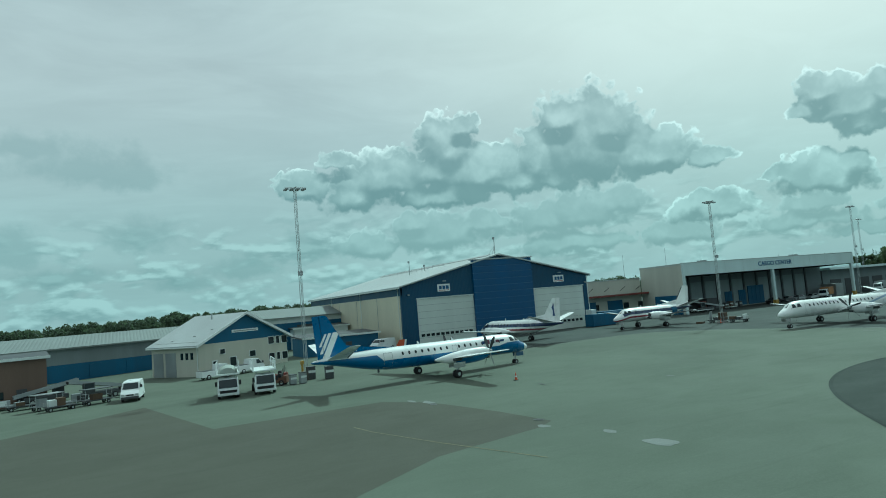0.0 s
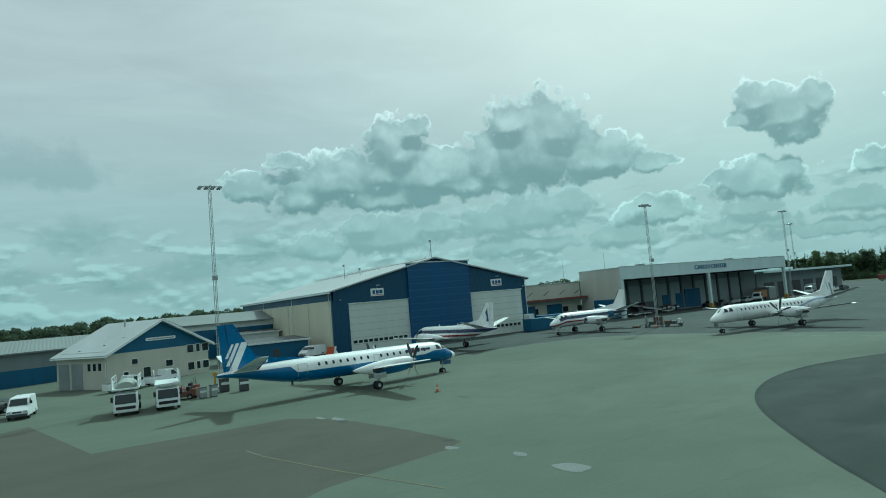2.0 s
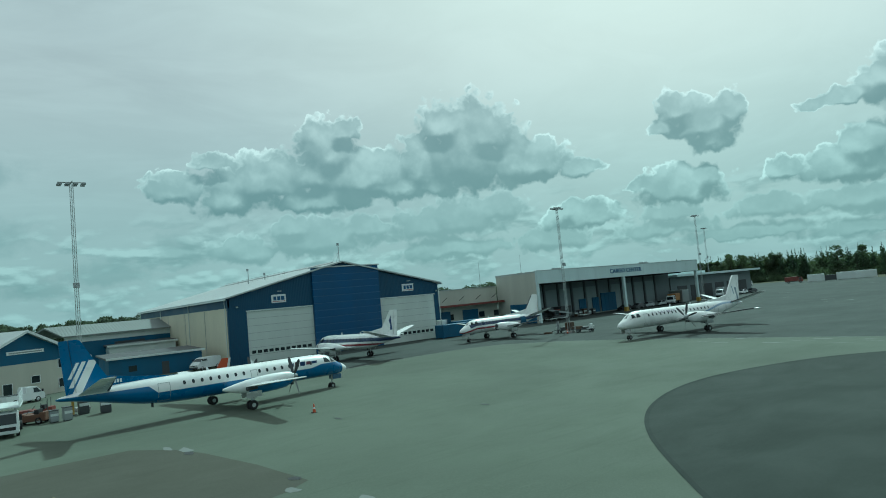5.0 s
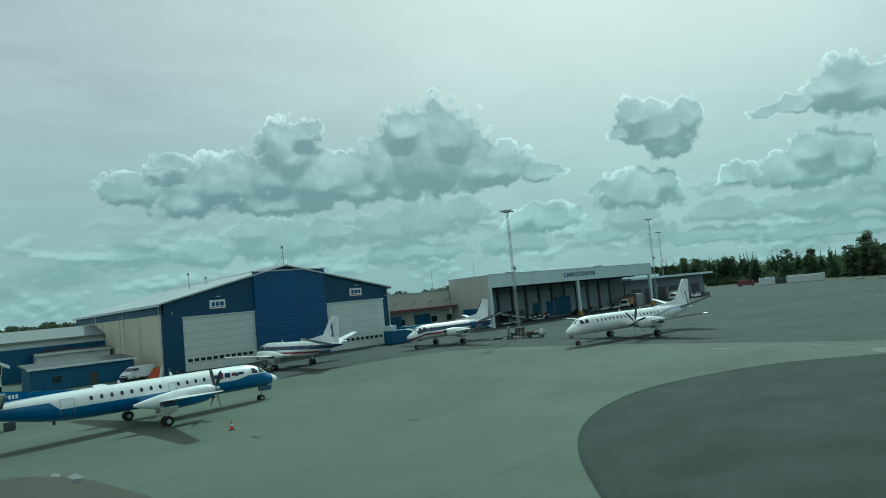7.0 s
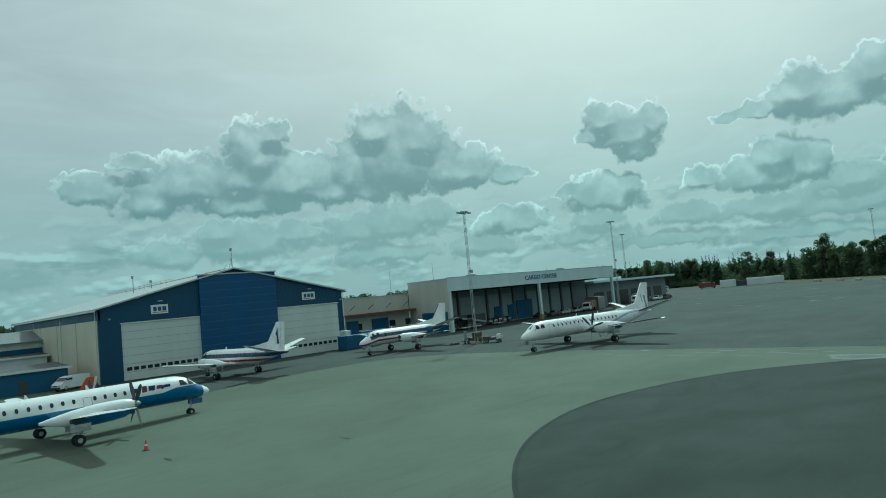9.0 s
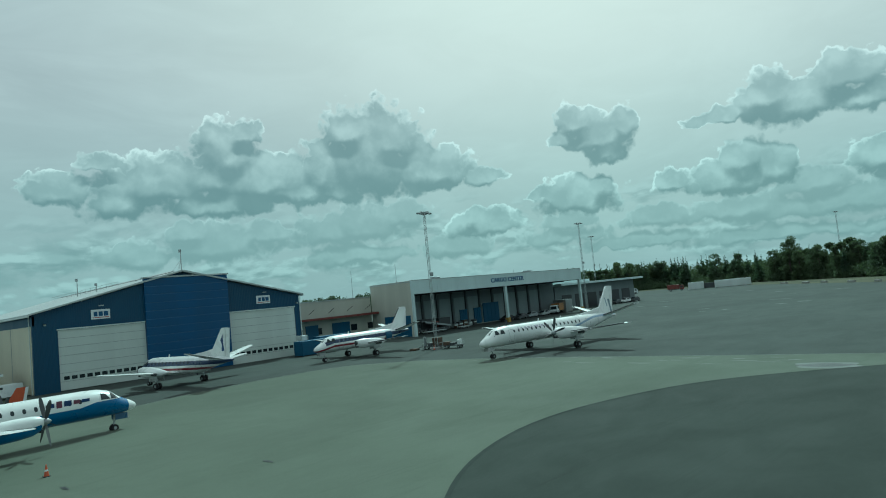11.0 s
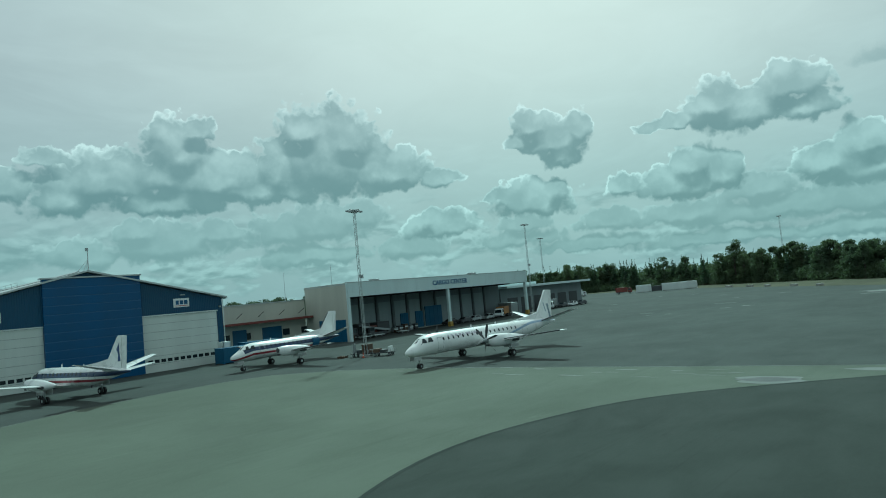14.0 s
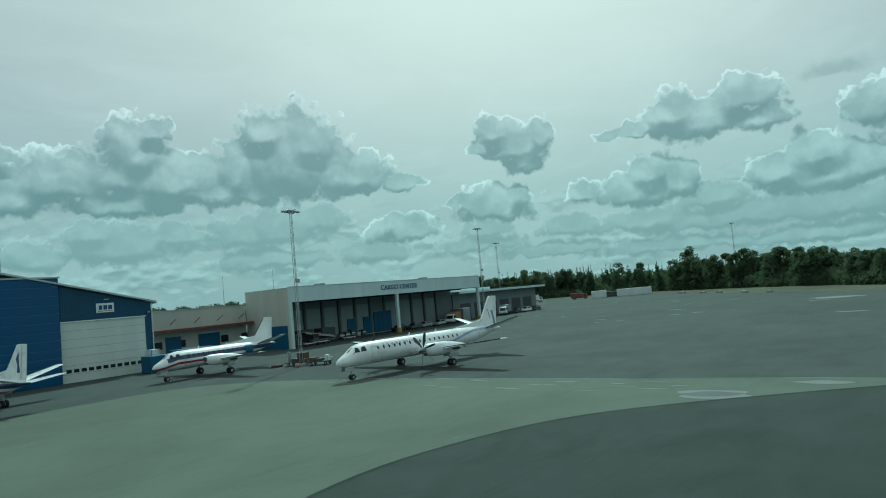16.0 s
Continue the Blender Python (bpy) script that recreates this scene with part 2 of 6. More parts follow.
def ribbed(name, colour, pitch, axis, rough=0.45, metal=0.0, vary=0.1, depth=0.03):
    """Profiled sheet: ribs along one world axis as fine relief over a stained paint."""
    m = paint(name, colour, rough, metal, vary, 2.0, 0.12, streak=True)
    tree = m.node_tree
    n = Nodes(tree)
    place = n.add("ShaderNodeNewGeometry").outputs["Position"]
    along = n.vector("DOT_PRODUCT", place, axis)
    wave = n.math("PINGPONG", along, pitch / 2)
    relief = n.add("ShaderNodeBump")
    relief.inputs["Strength"].default_value, relief.inputs["Distance"].default_value = 0.8, depth
    n.put(n.range(wave, pitch * 0.12, pitch * 0.3), relief.inputs["Height"])
    n.put(relief.outputs[0], tree.nodes["Principled BSDF"].inputs["Normal"])
    return m


WHITE = paint("white_paint", (0.78, 0.80, 0.80), 0.32, vary=0.05, stain=0.4, coat=0.3)
WHITE_METAL = paint("white_sheet", (0.68, 0.72, 0.70), 0.5, vary=0.08, streak=True)
BLUE = paint("aircraft_blue", (0.010, 0.115, 0.30), 0.3, vary=0.08, coat=0.3)
NAVY = paint("navy_stripe", (0.02, 0.05, 0.16), 0.35)
RED = paint("red_paint", (0.34, 0.045, 0.04), 0.5)
ORANGE = paint("orange_plastic", (0.50, 0.09, 0.03), 0.5)
YELLOW = paint("yellow_paint", (0.42, 0.28, 0.06), 0.5)
BLACK = paint("black_rubber", (0.02, 0.02, 0.022), 0.8)
DULL_RED = paint("dull_red", (0.17, 0.045, 0.035), 0.6)
GREY = paint("grey_metal", (0.35, 0.37, 0.38), 0.45, 0.4)
STEEL = paint("galvanised_steel", (0.48, 0.50, 0.50), 0.42, 0.6)
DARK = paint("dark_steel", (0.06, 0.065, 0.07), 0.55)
BROWN = paint("brown_wood", (0.11, 0.075, 0.05), 0.8, vary=0.2)
CONCRETE = paint("concrete", (0.36, 0.36, 0.34), 0.85, vary=0.15, bump=0.2)
BEIGE = paint("beige_render", (0.53, 0.52, 0.45), 0.8, vary=0.07, bump=0.15, streak=True)
CREAM = ribbed("cream_sheet", (0.66, 0.62, 0.48), 0.30, (0, 1, 0), 0.55)
HANGAR_BLUE = ribbed("hangar_blue_sheet", (0.006, 0.052, 0.118), 0.30, (1, 0, 0), 0.45)
TAIL_BLUE = paint("tail_door_blue", (0.005, 0.066, 0.19), 0.4, vary=0.08, streak=True)
DOOR_WHITE = paint("door_panel", (0.62, 0.66, 0.62), 0.5, vary=0.06, streak=True)
SHED_ROOF = ribbed("weathered_roof", (0.20, 0.22, 0.215), 0.6, (1, 0, 0), 0.7)
ROOF = ribbed("roof_sheet", (0.50, 0.53, 0.53), 0.45, (0, 1, 0), 0.4, 0.3)
CARGO_GREY = paint("cargo_fascia", (0.62, 0.72, 0.72), 0.55, vary=0.06, streak=True)
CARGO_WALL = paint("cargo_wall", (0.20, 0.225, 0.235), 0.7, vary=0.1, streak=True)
DOCK_DOOR = paint("dock_door_grey", (0.30, 0.34, 0.35), 0.6, vary=0.1, streak=True)
PILASTER = paint("dark_pilaster", (0.09, 0.10, 0.105), 0.6)
SIGN_BLUE = paint("sign_blue", (0.02, 0.09, 0.22), 0.5)
STALE_BLUE = paint("blue_wall", (0.02, 0.10, 0.20), 0.6, vary=0.12, streak=True)


def glass(name, colour=(0.02, 0.03, 0.035)):
    m = bpy.data.materials.new(name)
    m.use_nodes = True
    s = m.node_tree.nodes["Principled BSDF"]
    s.inputs["Base Color"].default_value = (*colour, 1)
    s.inputs["Roughness"].default_value = 0.06
    s.inputs["IOR"].default_value = 1.5
    return m


PANE = glass("tinted_glass")


# ---- small tools for meshes ----
def part(name, bm, material, parent=None, label="", smooth=False):
    """Links a bmesh as one mesh object, under a thing where one is given."""
    data = bpy.data.meshes.new(name)
    bmesh.ops.recalc_face_normals(bm, faces=bm.faces)
    bm.to_mesh(data)
    bm.free()
    for m in material if isinstance(material, (list, tuple)) else (material,):
        data.materials.append(m)
    if smooth:
        data.polygons.foreach_set("use_smooth", [True] * len(data.polygons))
        data.set_sharp_from_angle(angle=radians(38))
    ob = new(name, data)
    ob.parent = parent
    if label:
        ob["label"] = label
    return ob


def again(name, ob, m, parent=None):
    """One more object on the same mesh."""
    o = new(name, ob.data)
    o.parent = parent
    o.matrix_basis = m
    return o


def thing(name, m, label, category, group="", kind=""):
    ob = new(name)
    ob.empty_display_size = 0.3
    ob.matrix_basis = m
    return tagged(ob, label, category, group, kind)


def box(x0, y0, z0, x1, y1, z1, bevel=0.0, bm=None):
    bm = bm or bmesh.new()
    made = bmesh.ops.create_cube(bm, size=1.0, matrix=Matrix.LocRotScale(((x0 + x1) / 2, (y0 + y1) / 2, (z0 + z1) / 2), None, (abs(x1 - x0), abs(y1 - y0), abs(z1 - z0))))
    if bevel:
        edges = {e for v in made["verts"] for e in v.link_edges}
        bmesh.ops.bevel(bm, geom=list(edges), offset=bevel, segments=2, profile=0.6, affect="EDGES")
    return bm


def tube(points, radius, sides=8, bm=None, cap=True):
    """A round bar through points."""
    bm = bm or bmesh.new()
    points = [Vector(p) for p in points]
    rings = []
    for i, p in enumerate(points):
        d = (points[min(i + 1, len(points) - 1)] - points[max(i - 1, 0)]).normalized()
        a = d.orthogonal().normalized()
        b = d.cross(a)
        r = radius[i] if isinstance(radius, (list, tuple)) else radius
        rings.append([bm.verts.new(p + (a * math.cos(k) + b * math.sin(k)) * r) for k in (2 * math.pi * j / sides for j in range(sides))])
    for r0, r1 in zip(rings, rings[1:]):
        for j in range(sides):
            best = j
            bm.faces.new((r0[j], r0[(j + 1) % sides], r1[(best + 1) % sides], r1[best]))
    if cap:
        bm.faces.new(rings[0][::-1])
        bm.faces.new(rings[-1])
    return bm


def loft(rings, bm=None, cap=True):
    """Skin over rings of points, each with the same count."""
    bm = bm or bmesh.new()
    made = [[bm.verts.new(p) for p in ring] for ring in rings]
    k = len(made[0])
    for r0, r1 in zip(made, made[1:]):
        for j in range(k):
            bm.faces.new((r0[j], r0[(j + 1) % k], r1[(j + 1) % k], r1[j]))
    if cap:
        bm.faces.new(made[0][::-1])
        bm.faces.new(made[-1])
    return bm


def prism(outline, depth, axis="y", bm=None):
    """A plate: an outline of two coordinates, pushed through from depth[0] to depth[1] along an axis."""
    bm = bm or bmesh.new()
    put = {"x": lambda a, b, d: (d, a, b), "y": lambda a, b, d: (a, d, b), "z": lambda a, b, d: (a, b, d)}[axis]
    return loft([[put(a, b, d) for a, b in outline] for d in depth], bm)


def ground_height(x, y):
    """The apron falls a little towards the near corner."""
    return (0.005 if x > 45.0 else 0.012) * (min(max(x, -60.0), 200.0) - 45.0) + 0.004 * (min(max(y, -20.0), 150.0) - 70.0)


def at(x, y, turn=0.0, lift=0.0):
    return pose(x, y, ground_height(x, y) + lift, 0, 0, turn)

# ---- ground ----
def smooth_edge(points, n=8):
    """A closed curve through points."""
    out, k = [], len(points)
    for i in range(k):
        p0, p1, p2, p3 = (Vector(points[(i + d) % k]) for d in (-1, 0, 1, 2))
        for j in range(n):
            t = j / n
            out.append(0.5 * ((2 * p1) + (p2 - p0) * t + (2 * p0 - 5 * p1 + 4 * p2 - p3) * t * t + (3 * p1 - p0 - 3 * p2 + p3) * t ** 3))
    return out


def slab_material(name, colour, joints=0.0, patchy=0.2, wet=0.0):
    m = bpy.data.materials.new(name)
    m.use_nodes = True
    tree = m.node_tree
    n = Nodes(tree)
    s = tree.nodes["Principled BSDF"]
    place = n.add("ShaderNodeNewGeometry").outputs["Position"]
    broad = n.noise(place, 0.045, 5.0, 0.6, 0.5)
    patch = n.noise(n.vector("MULTIPLY", place, (0.8, 1.2, 1.0)), 0.22, 7.0, 0.68, 0.6)
    fine = n.noise(place, 9.0, 6.0, 0.7)
    stones = n.noise(place, 60.0, 2.0, 0.6)
    base = n.mix(n.range(broad, 0.3, 0.7), tuple(c * (1 - patchy) for c in colour), tuple(c * (1 + patchy) for c in colour))
    base = n.mix(n.range(patch, 0.5, 0.75, 0.0, 0.22), base, tuple(c * (1 - 1.7 * patchy) for c in colour))
    base = n.mix(n.range(fine, 0.35, 0.7, 0.0, 0.5), base, tuple(c * 1.22 for c in colour))
    base = n.mix(n.range(stones, 0.4, 0.7, 0.0, 0.35), base, tuple(c * 0.7 for c in colour))
    # tyre marks and long scuffs along the taxi way
    scuff = n.noise(n.vector("MULTIPLY", place, (0.06, 1.1, 1.0)), 0.8, 4.0, 0.7, 2.0)
    base = n.mix(n.range(scuff, 0.52, 0.78, 0.0, 0.34), base, tuple(c * 0.55 for c in colour))
    bleach = n.noise(n.vector("MULTIPLY", place, (0.16, 0.9, 1.0)), 1.1, 5.0, 0.7, 1.2)
    base = n.mix(n.range(bleach, 0.56, 0.8, 0.0, 0.30), base, tuple(c * 1.5 for c in colour))
    if joints:
        axes = n.add("ShaderNodeSeparateXYZ")
        n.put(place, axes.inputs[0])
        line = n.math("MINIMUM", n.math("PINGPONG", axes.outputs[0], joints / 2), n.math("PINGPONG", axes.outputs[1], joints / 2))
        base = n.mix(n.range(line, 0.02, 0.07, 0.45, 0.0), base, tuple(c * 0.5 for c in colour))
    n.put(base, s.inputs["Base Color"])
    n.put(n.range(patch, 0.3, 0.7, 0.85 - wet, 0.97 - wet), s.inputs["Roughness"])
    s.inputs["Specular IOR Level"].default_value = 0.2
    relief = n.add("ShaderNodeBump")
    relief.inputs["Strength"].default_value, relief.inputs["Distance"].default_value = 0.35, 0.01
    n.put(n.noise(place, 40.0, 3.0), relief.inputs["Height"])
    n.put(relief.outputs[0], s.inputs["Normal"])
    return m


APRON = slab_material("apron_asphalt", (0.060, 0.069, 0.064), 0.0, 0.16)
APRON_PALE = slab_material("apron_concrete", (0.111, 0.128, 0.100), 0.0, 0.15)
APRON_DARK = slab_material("dark_asphalt", (0.037, 0.045, 0.039), 0.0, 0.12)
APRON_BROWN = slab_material("worn_asphalt", (0.080, 0.080, 0.064), 0.0, 0.12)
PATCH_PALE = slab_material("pale_patch", (0.20, 0.21, 0.20), 0.0, 0.12)
WET = slab_material("damp_asphalt", (0.03, 0.033, 0.034), 0.0, 0.1, 0.5)
GRASS = slab_material("grass_soil", (0.078, 0.080, 0.044), 0.0, 0.35)
LINE_PAINT = paint("faded_line", (0.17, 0.155, 0.085), 0.8, vary=0.25, stain=1.2)
LINE_WHITE = paint("faded_white", (0.20, 0.21, 0.20), 0.8, vary=0.25, stain=1.2)


def build_ground():
    """One sheet out to the horizon, finer near the apron."""
    xs = sorted({*range(-60, 201, 10), 45, *(s * d for d in (400, 900, 2000, 4500) for s in (-1, 1)), 250, 300, -120, -200})
    ys = sorted({*range(-20, 151, 10), *(s * d for d in (400, 900, 2000, 4500) for s in (-1, 1)), 200, 250, -80, -200})
    bm = bmesh.new()
    grid = [[bm.verts.new((x, y, ground_height(x, y))) for x in xs] for y in ys]
    for r0, r1 in zip(grid, grid[1:]):
        for i in range(len(xs) - 1):
            bm.faces.new((r0[i], r0[i + 1], r1[i + 1], r1[i]))
    tagged(part("ground", bm, APRON), "grey worn asphalt apron of an airfield", "apron", kind="structure")


def lay(name, outline, material, label, lift=0.006, category="pavement", curve=True):
    """A flush area of other paving, following the ground."""
    points = smooth_edge(outline) if curve else [Vector(p) for p in outline]
    bm = bmesh.new()
    face = bm.faces.new([bm.verts.new((p.x, p.y, 0)) for p in points])
    for k in (*range(-60, 201, 10), 45):
        bmesh.ops.bisect_plane(bm, geom=[*bm.verts, *bm.edges, *bm.faces], plane_co=(k, 0, 0), plane_no=(1, 0, 0))
        bmesh.ops.bisect_plane(bm, geom=[*bm.verts, *bm.edges, *bm.faces], plane_co=(0, k, 0), plane_no=(0, 1, 0))
    bmesh.ops.triangulate(bm, faces=bm.faces)
    for v in bm.verts:
        v.co.z = ground_height(v.co.x, v.co.y) + lift
    return tagged(part(name, bm, material), label, category, kind="structure")


build_ground()
lay("pavement", [(-90, 60), (-90, 190), (42.5, 190), (42.5, 112), (43.8, 83.6), (51.5, 86.5), (61.1, 87.7), (68.6, 87.5), (74.3, 85.7), (78.8, 78.2), (81.1, 68.7), (83, 51.4), (83.8, 40.7), (86, 20), (92, -60), (-60, -60)],
    APRON_PALE, "paler weathered concrete part of the apron", 0.005, curve=False)
lay("pavement", [(24.5, 14.7), (31.5, 23.4), (38.7, 31.2), (45.5, 35.8), (53.4, 38.2), (61.3, 37.7), (70.1, 34.3), (78.1, 26), (90, 10), (110, -15), (60, -40), (15, -25), (10, 0)],
    APRON_DARK, "round field of dark newer asphalt on the apron", 0.012)
lay("pavement", [(3.6, 57.9), (17.4, 57.9), (19.6, 54.6), (20.5, 51.6), (21.6, 45.0), (22.1, 39.1), (20.5, 38.0), (12.6, 36.0), (-8, 22), (-40, 5), (-45, 44), (-0.7, 79.3)],
    APRON_BROWN, "worn brownish asphalt beside the parking stand", 0.009, curve=False)
lay("verge", [(200, 0), (205, 28), (212, 44), (229, 60), (252, 82), (284, 112), (299, 130), (312, 160), (345, 260), (700, 500), (900, 0), (500, -300), (240, -200)], GRASS, "rough grass verge at the edge of the apron", 0.03, "grass", curve=False)
# pale repairs, damp hollows and faded lines
rng = random.Random(4)


def blot(x, y, rx, ry, turn=0.0):
    k = 11
    out = []
    for i in range(k):
        a = 2 * math.pi * i / k
        r = 1 + rng.uniform(-0.25, 0.25)
        u, v = rx * r * math.cos(a), ry * r * math.sin(a)
        out.append((x + u * math.cos(turn) - v * math.sin(turn), y + u * math.sin(turn) + v * math.cos(turn)))
    return out


for x, y, rx, ry in ((22.5, 33.9, 0.3, 0.6), (22.6, 29.8, 0.6, 1.1), (78.2, 28.8, 1.5, 2.5), (83.8, 23.2, 0.6, 1.8), (20, 53.8, 0.35, 1), (19.3, 55.6, 0.25, 0.8), (20.8, 38.1, 0.35, 0.5), (187, 38.5, 2.6, 4.6), (147, 30, 0.8, 2.6)):
    lay("repair_patch", blot(x, y, rx, ry), PATCH_PALE, "pale concrete repair in the apron", 0.016)
for x, y, rx, ry in ((78.4, 29.0, 1.15, 1.9), (19.9, 52.5, 0.3, 0.5), (21.8, 40, 0.3, 0.45), (31, 53.5, 0.12, 0.6), (39.8, 46.9, 0.12, 0.5)):
    lay("damp_patch", blot(x, y, rx, ry), WET, "dark damp hollow in the apron", 0.02)
for k in range(26):
    x, y = rng.uniform(77, 83), rng.uniform(31, 68)
    lay("repair_patch", blot(x, y, rng.uniform(0.08, 0.2), rng.uniform(0.4, 1.3)), PATCH_PALE, "small pale scuff on the apron", 0.014)
for k in range(16):
    x, y = rng.uniform(140, 235), rng.uniform(40, 110)
    lay("repair_patch", blot(x, y, rng.uniform(0.2, 0.7), rng.uniform(0.6, 2.2)), PATCH_PALE, "small pale scuff on the apron", 0.014)


ARC_EDGE = slab_material("tarred_edge", (0.029, 0.036, 0.032), 0.0, 0.2)


def stripe(points, width, material, label, lift=0.018):
    out = []
    for i, (x, y) in enumerate(points):
        x0, y0 = points[max(i - 1, 0)]
        x1, y1 = points[min(i + 1, len(points) - 1)]
        d = Vector((x1 - x0, y1 - y0)).normalized()
        out.append(((x - d.y * width / 2, y + d.x * width / 2), (x + d.y * width / 2, y - d.x * width / 2)))
    lay("painted_line", [p for p, _ in out] + [q for _, q in reversed(out)], material, label, lift, "marking", curve=False)


stripe([(11.9, 48.6), (12.3, 45.8), (14.1, 39.2), (16.6, 31.5)], 0.09, LINE_PAINT, "faded yellow guide line on the apron")
stripe([(81.2, 68.7), (83.1, 51.4), (83.9, 40.7), (86.1, 20)], 0.13, LINE_WHITE, "faded pale joint line along the apron edge")
stripe([(43.8, 83.7), (51.5, 86.6), (61.1, 87.8), (68.6, 87.6), (74.3, 85.8), (78.8, 78.3), (81.1, 68.8)], 0.10, LINE_WHITE, "faded pale joint line along the apron edge")
arc = [tuple(p) for p in smooth_edge([(24.5, 14.7), (31.5, 23.4), (38.7, 31.2), (45.5, 35.8), (53.4, 38.2), (61.3, 37.7), (70.1, 34.3), (78.1, 26), (90, 10), (110, -15), (60, -40), (15, -25), (10, 0)], 5)[:44]]
stripe(arc, 0.26, ARC_EDGE, "tarred dark joint round the asphalt field", 0.022)

# ---- hangar ----
LEAF_JOINT = paint("leaf_joint", (0.05, 0.12, 0.26), 0.5)

def build_hangar():
    x0, x1, y0, y1 = 43.8, 86.0, 117.0, 182.0
    g = ground_height(65, 117)
    eave, ridge, mid = 11.3, 16.35, (x0 + x1) / 2
    hangar = thing("hangar", pose(0, 0, 0), "large blue and cream metal hangar with a tall tail door", "hangar")
    d1, d2, strip = (46.9, 58.9), (72.6, 85.0), (58.9, 72.4)

    def roof_at(x):
        return eave + (ridge - eave) * (1 - abs(x - mid) / (mid - x0))

    # front wall in blue sheet, with openings for the two doors and the tail door between them
    for a, b, low in ((x0, d1[0], g - 0.4), (d1[0], d1[1], 8.75), (d2[0], d2[1], 8.95), (d2[1], x1, g - 0.4)):
        outline = [(a, low), (b, low), (b, roof_at(b) - 0.25), (a, roof_at(a) - 0.25)]
        part("wall_panel", prism(outline, (y0, y0 + 0.35)), HANGAR_BLUE, hangar, "dark blue profiled sheet")
    # tail door: eight horizontal leaves
    top = 15.4
    rows = 12
    for k in range(rows):
        z0, z1 = g + 0.05 + (top - g) * k / rows, g + (top - g) * (k + 1) / rows
        bm = box(strip[0], y0 - 0.42, z0, strip[1], y0 + 0.1, z1 - 0.05, 0.02)
        part("tail_door_leaf", bm, TAIL_BLUE, hangar, "bright blue horizontal door leaf")
        part("leaf_joint", box(strip[0] + 0.02, y0 - 0.40, z1 - 0.06, strip[1] - 0.02, y0 + 0.05, z1 + 0.04), LEAF_JOINT, hangar, "paler rubber joint")
    part("tail_door_cap", box(strip[0] - 0.2, y0 - 0.6, top, strip[1] + 0.2, y0 + 0.6, top + 0.22, 0.03), ROOF, hangar, "pale metal flashing")
    part("tail_door_backing", prism([(strip[0], g - 0.3), (strip[1], g - 0.3), (strip[1], roof_at(strip[1]) - 0.2), (mid, ridge - 0.15), (strip[0], roof_at(strip[0]) - 0.2)], (y0 + 0.1, y0 + 0.4)), HANGAR_BLUE, hangar)
    # white panel doors with a row of small panes near the foot
    for (a, b), high in ((d1, 8.75), (d2, 8.95)):
        rows = 7
        for k in range(rows):
            z0, z1 = g + 0.03 + (high - g) * k / rows, g + (high - g) * (k + 1) / rows
            part("door_panel", box(a, y0 + 0.12, z0, b, y0 + 0.3, z1 - 0.02, 0.012), DOOR_WHITE, hangar, "off-white door panel")
        part("door_backing", box(a, y0 + 0.2, g, b, y0 + 0.34, high - 0.05), GREY, hangar)
        count = 11
        for k in range(count):
            u = a + 0.5 + (b - a - 1.0) * k / count
            part("door_pane", box(u, y0 + 0.09, g + 1.45, u + 0.72, y0 + 0.125, g + 1.95), PANE, hangar, "small dark pane")
        part("door_frame", box(a - 0.12, y0 - 0.06, high, b + 0.12, y0 + 0.1, high + 0.18), WHITE_METAL, hangar)
    # side and back walls
    part("side_wall", box(x0, y0 + 0.35, g - 0.5, x0 + 0.3, y1, 9.6), CREAM, hangar, "cream profiled sheet")
    part("side_band", box(x0 - 0.03, y0, 9.6, x0 + 0.3, y1, 10.95), HANGAR_BLUE, hangar, "blue band below the eaves")
    part("corner_post", box(x0 - 0.05, y0 - 0.04, g - 0.4, x0 + 1.0, y0 + 0.5, 9.6), HANGAR_BLUE, hangar)
    for k in range(1, 5):
        y = y0 + (y1 - y0) * k / 5
        part("wall_joint", box(x0 - 0.04, y - 0.06, g, x0, y + 0.06, 9.6), GREY, hangar)
    part("side_wall", box(x1 - 0.3, y0 + 0.35, g - 0.5, x1, y1, 10.95), HANGAR_BLUE, hangar)
    part("back_wall", prism([(x0, g - 0.5), (x1, g - 0.5), (x1, eave - 0.3), (mid, ridge - 0.3), (x0, eave - 0.3)], (y1 - 0.3, y1)), HANGAR_BLUE, hangar)
    # roof slopes with an overhang
    for s, xe in ((-1, x0), (1, x1)):
        over = xe + s * 0.6
        ze = eave - 0.14
        outline = [(over, ze - 0.12), (over, ze + 0.12), (mid, ridge + 0.14), (mid, ridge - 0.12)]
        part("roof_slope", prism(outline, (y0 - 0.75, y1 + 0.5)), ROOF, hangar, "pale grey profiled metal roof")
        part("gutter", box(over - 0.12, y0 - 0.75, ze - 0.3, over + 0.12, y1 + 0.5, ze - 0.1, 0.03), WHITE_METAL, hangar)
    part("ridge_cap", prism([(mid - 0.8, ridge + 0.02), (mid, ridge + 0.32), (mid + 0.8, ridge + 0.02)], (y0 + 3, y1)), STEEL, hangar)
    rail = bmesh.new()
    for z in (0.5, 0.9):
        tube([(mid - 5, y0 + 14, roof_at(mid - 5) + z), (mid - 5, y1 - 10, roof_at(mid - 5) + z)], 0.03, 5, rail)
    for k in range(14):
        y = y0 + 14 + k * 3
        tube([(mid - 5, y, roof_at(mid - 5)), (mid - 5, y, roof_at(mid - 5) + 0.9)], 0.03, 5, rail)
    part("roof_rail", rail, STEEL, hangar)
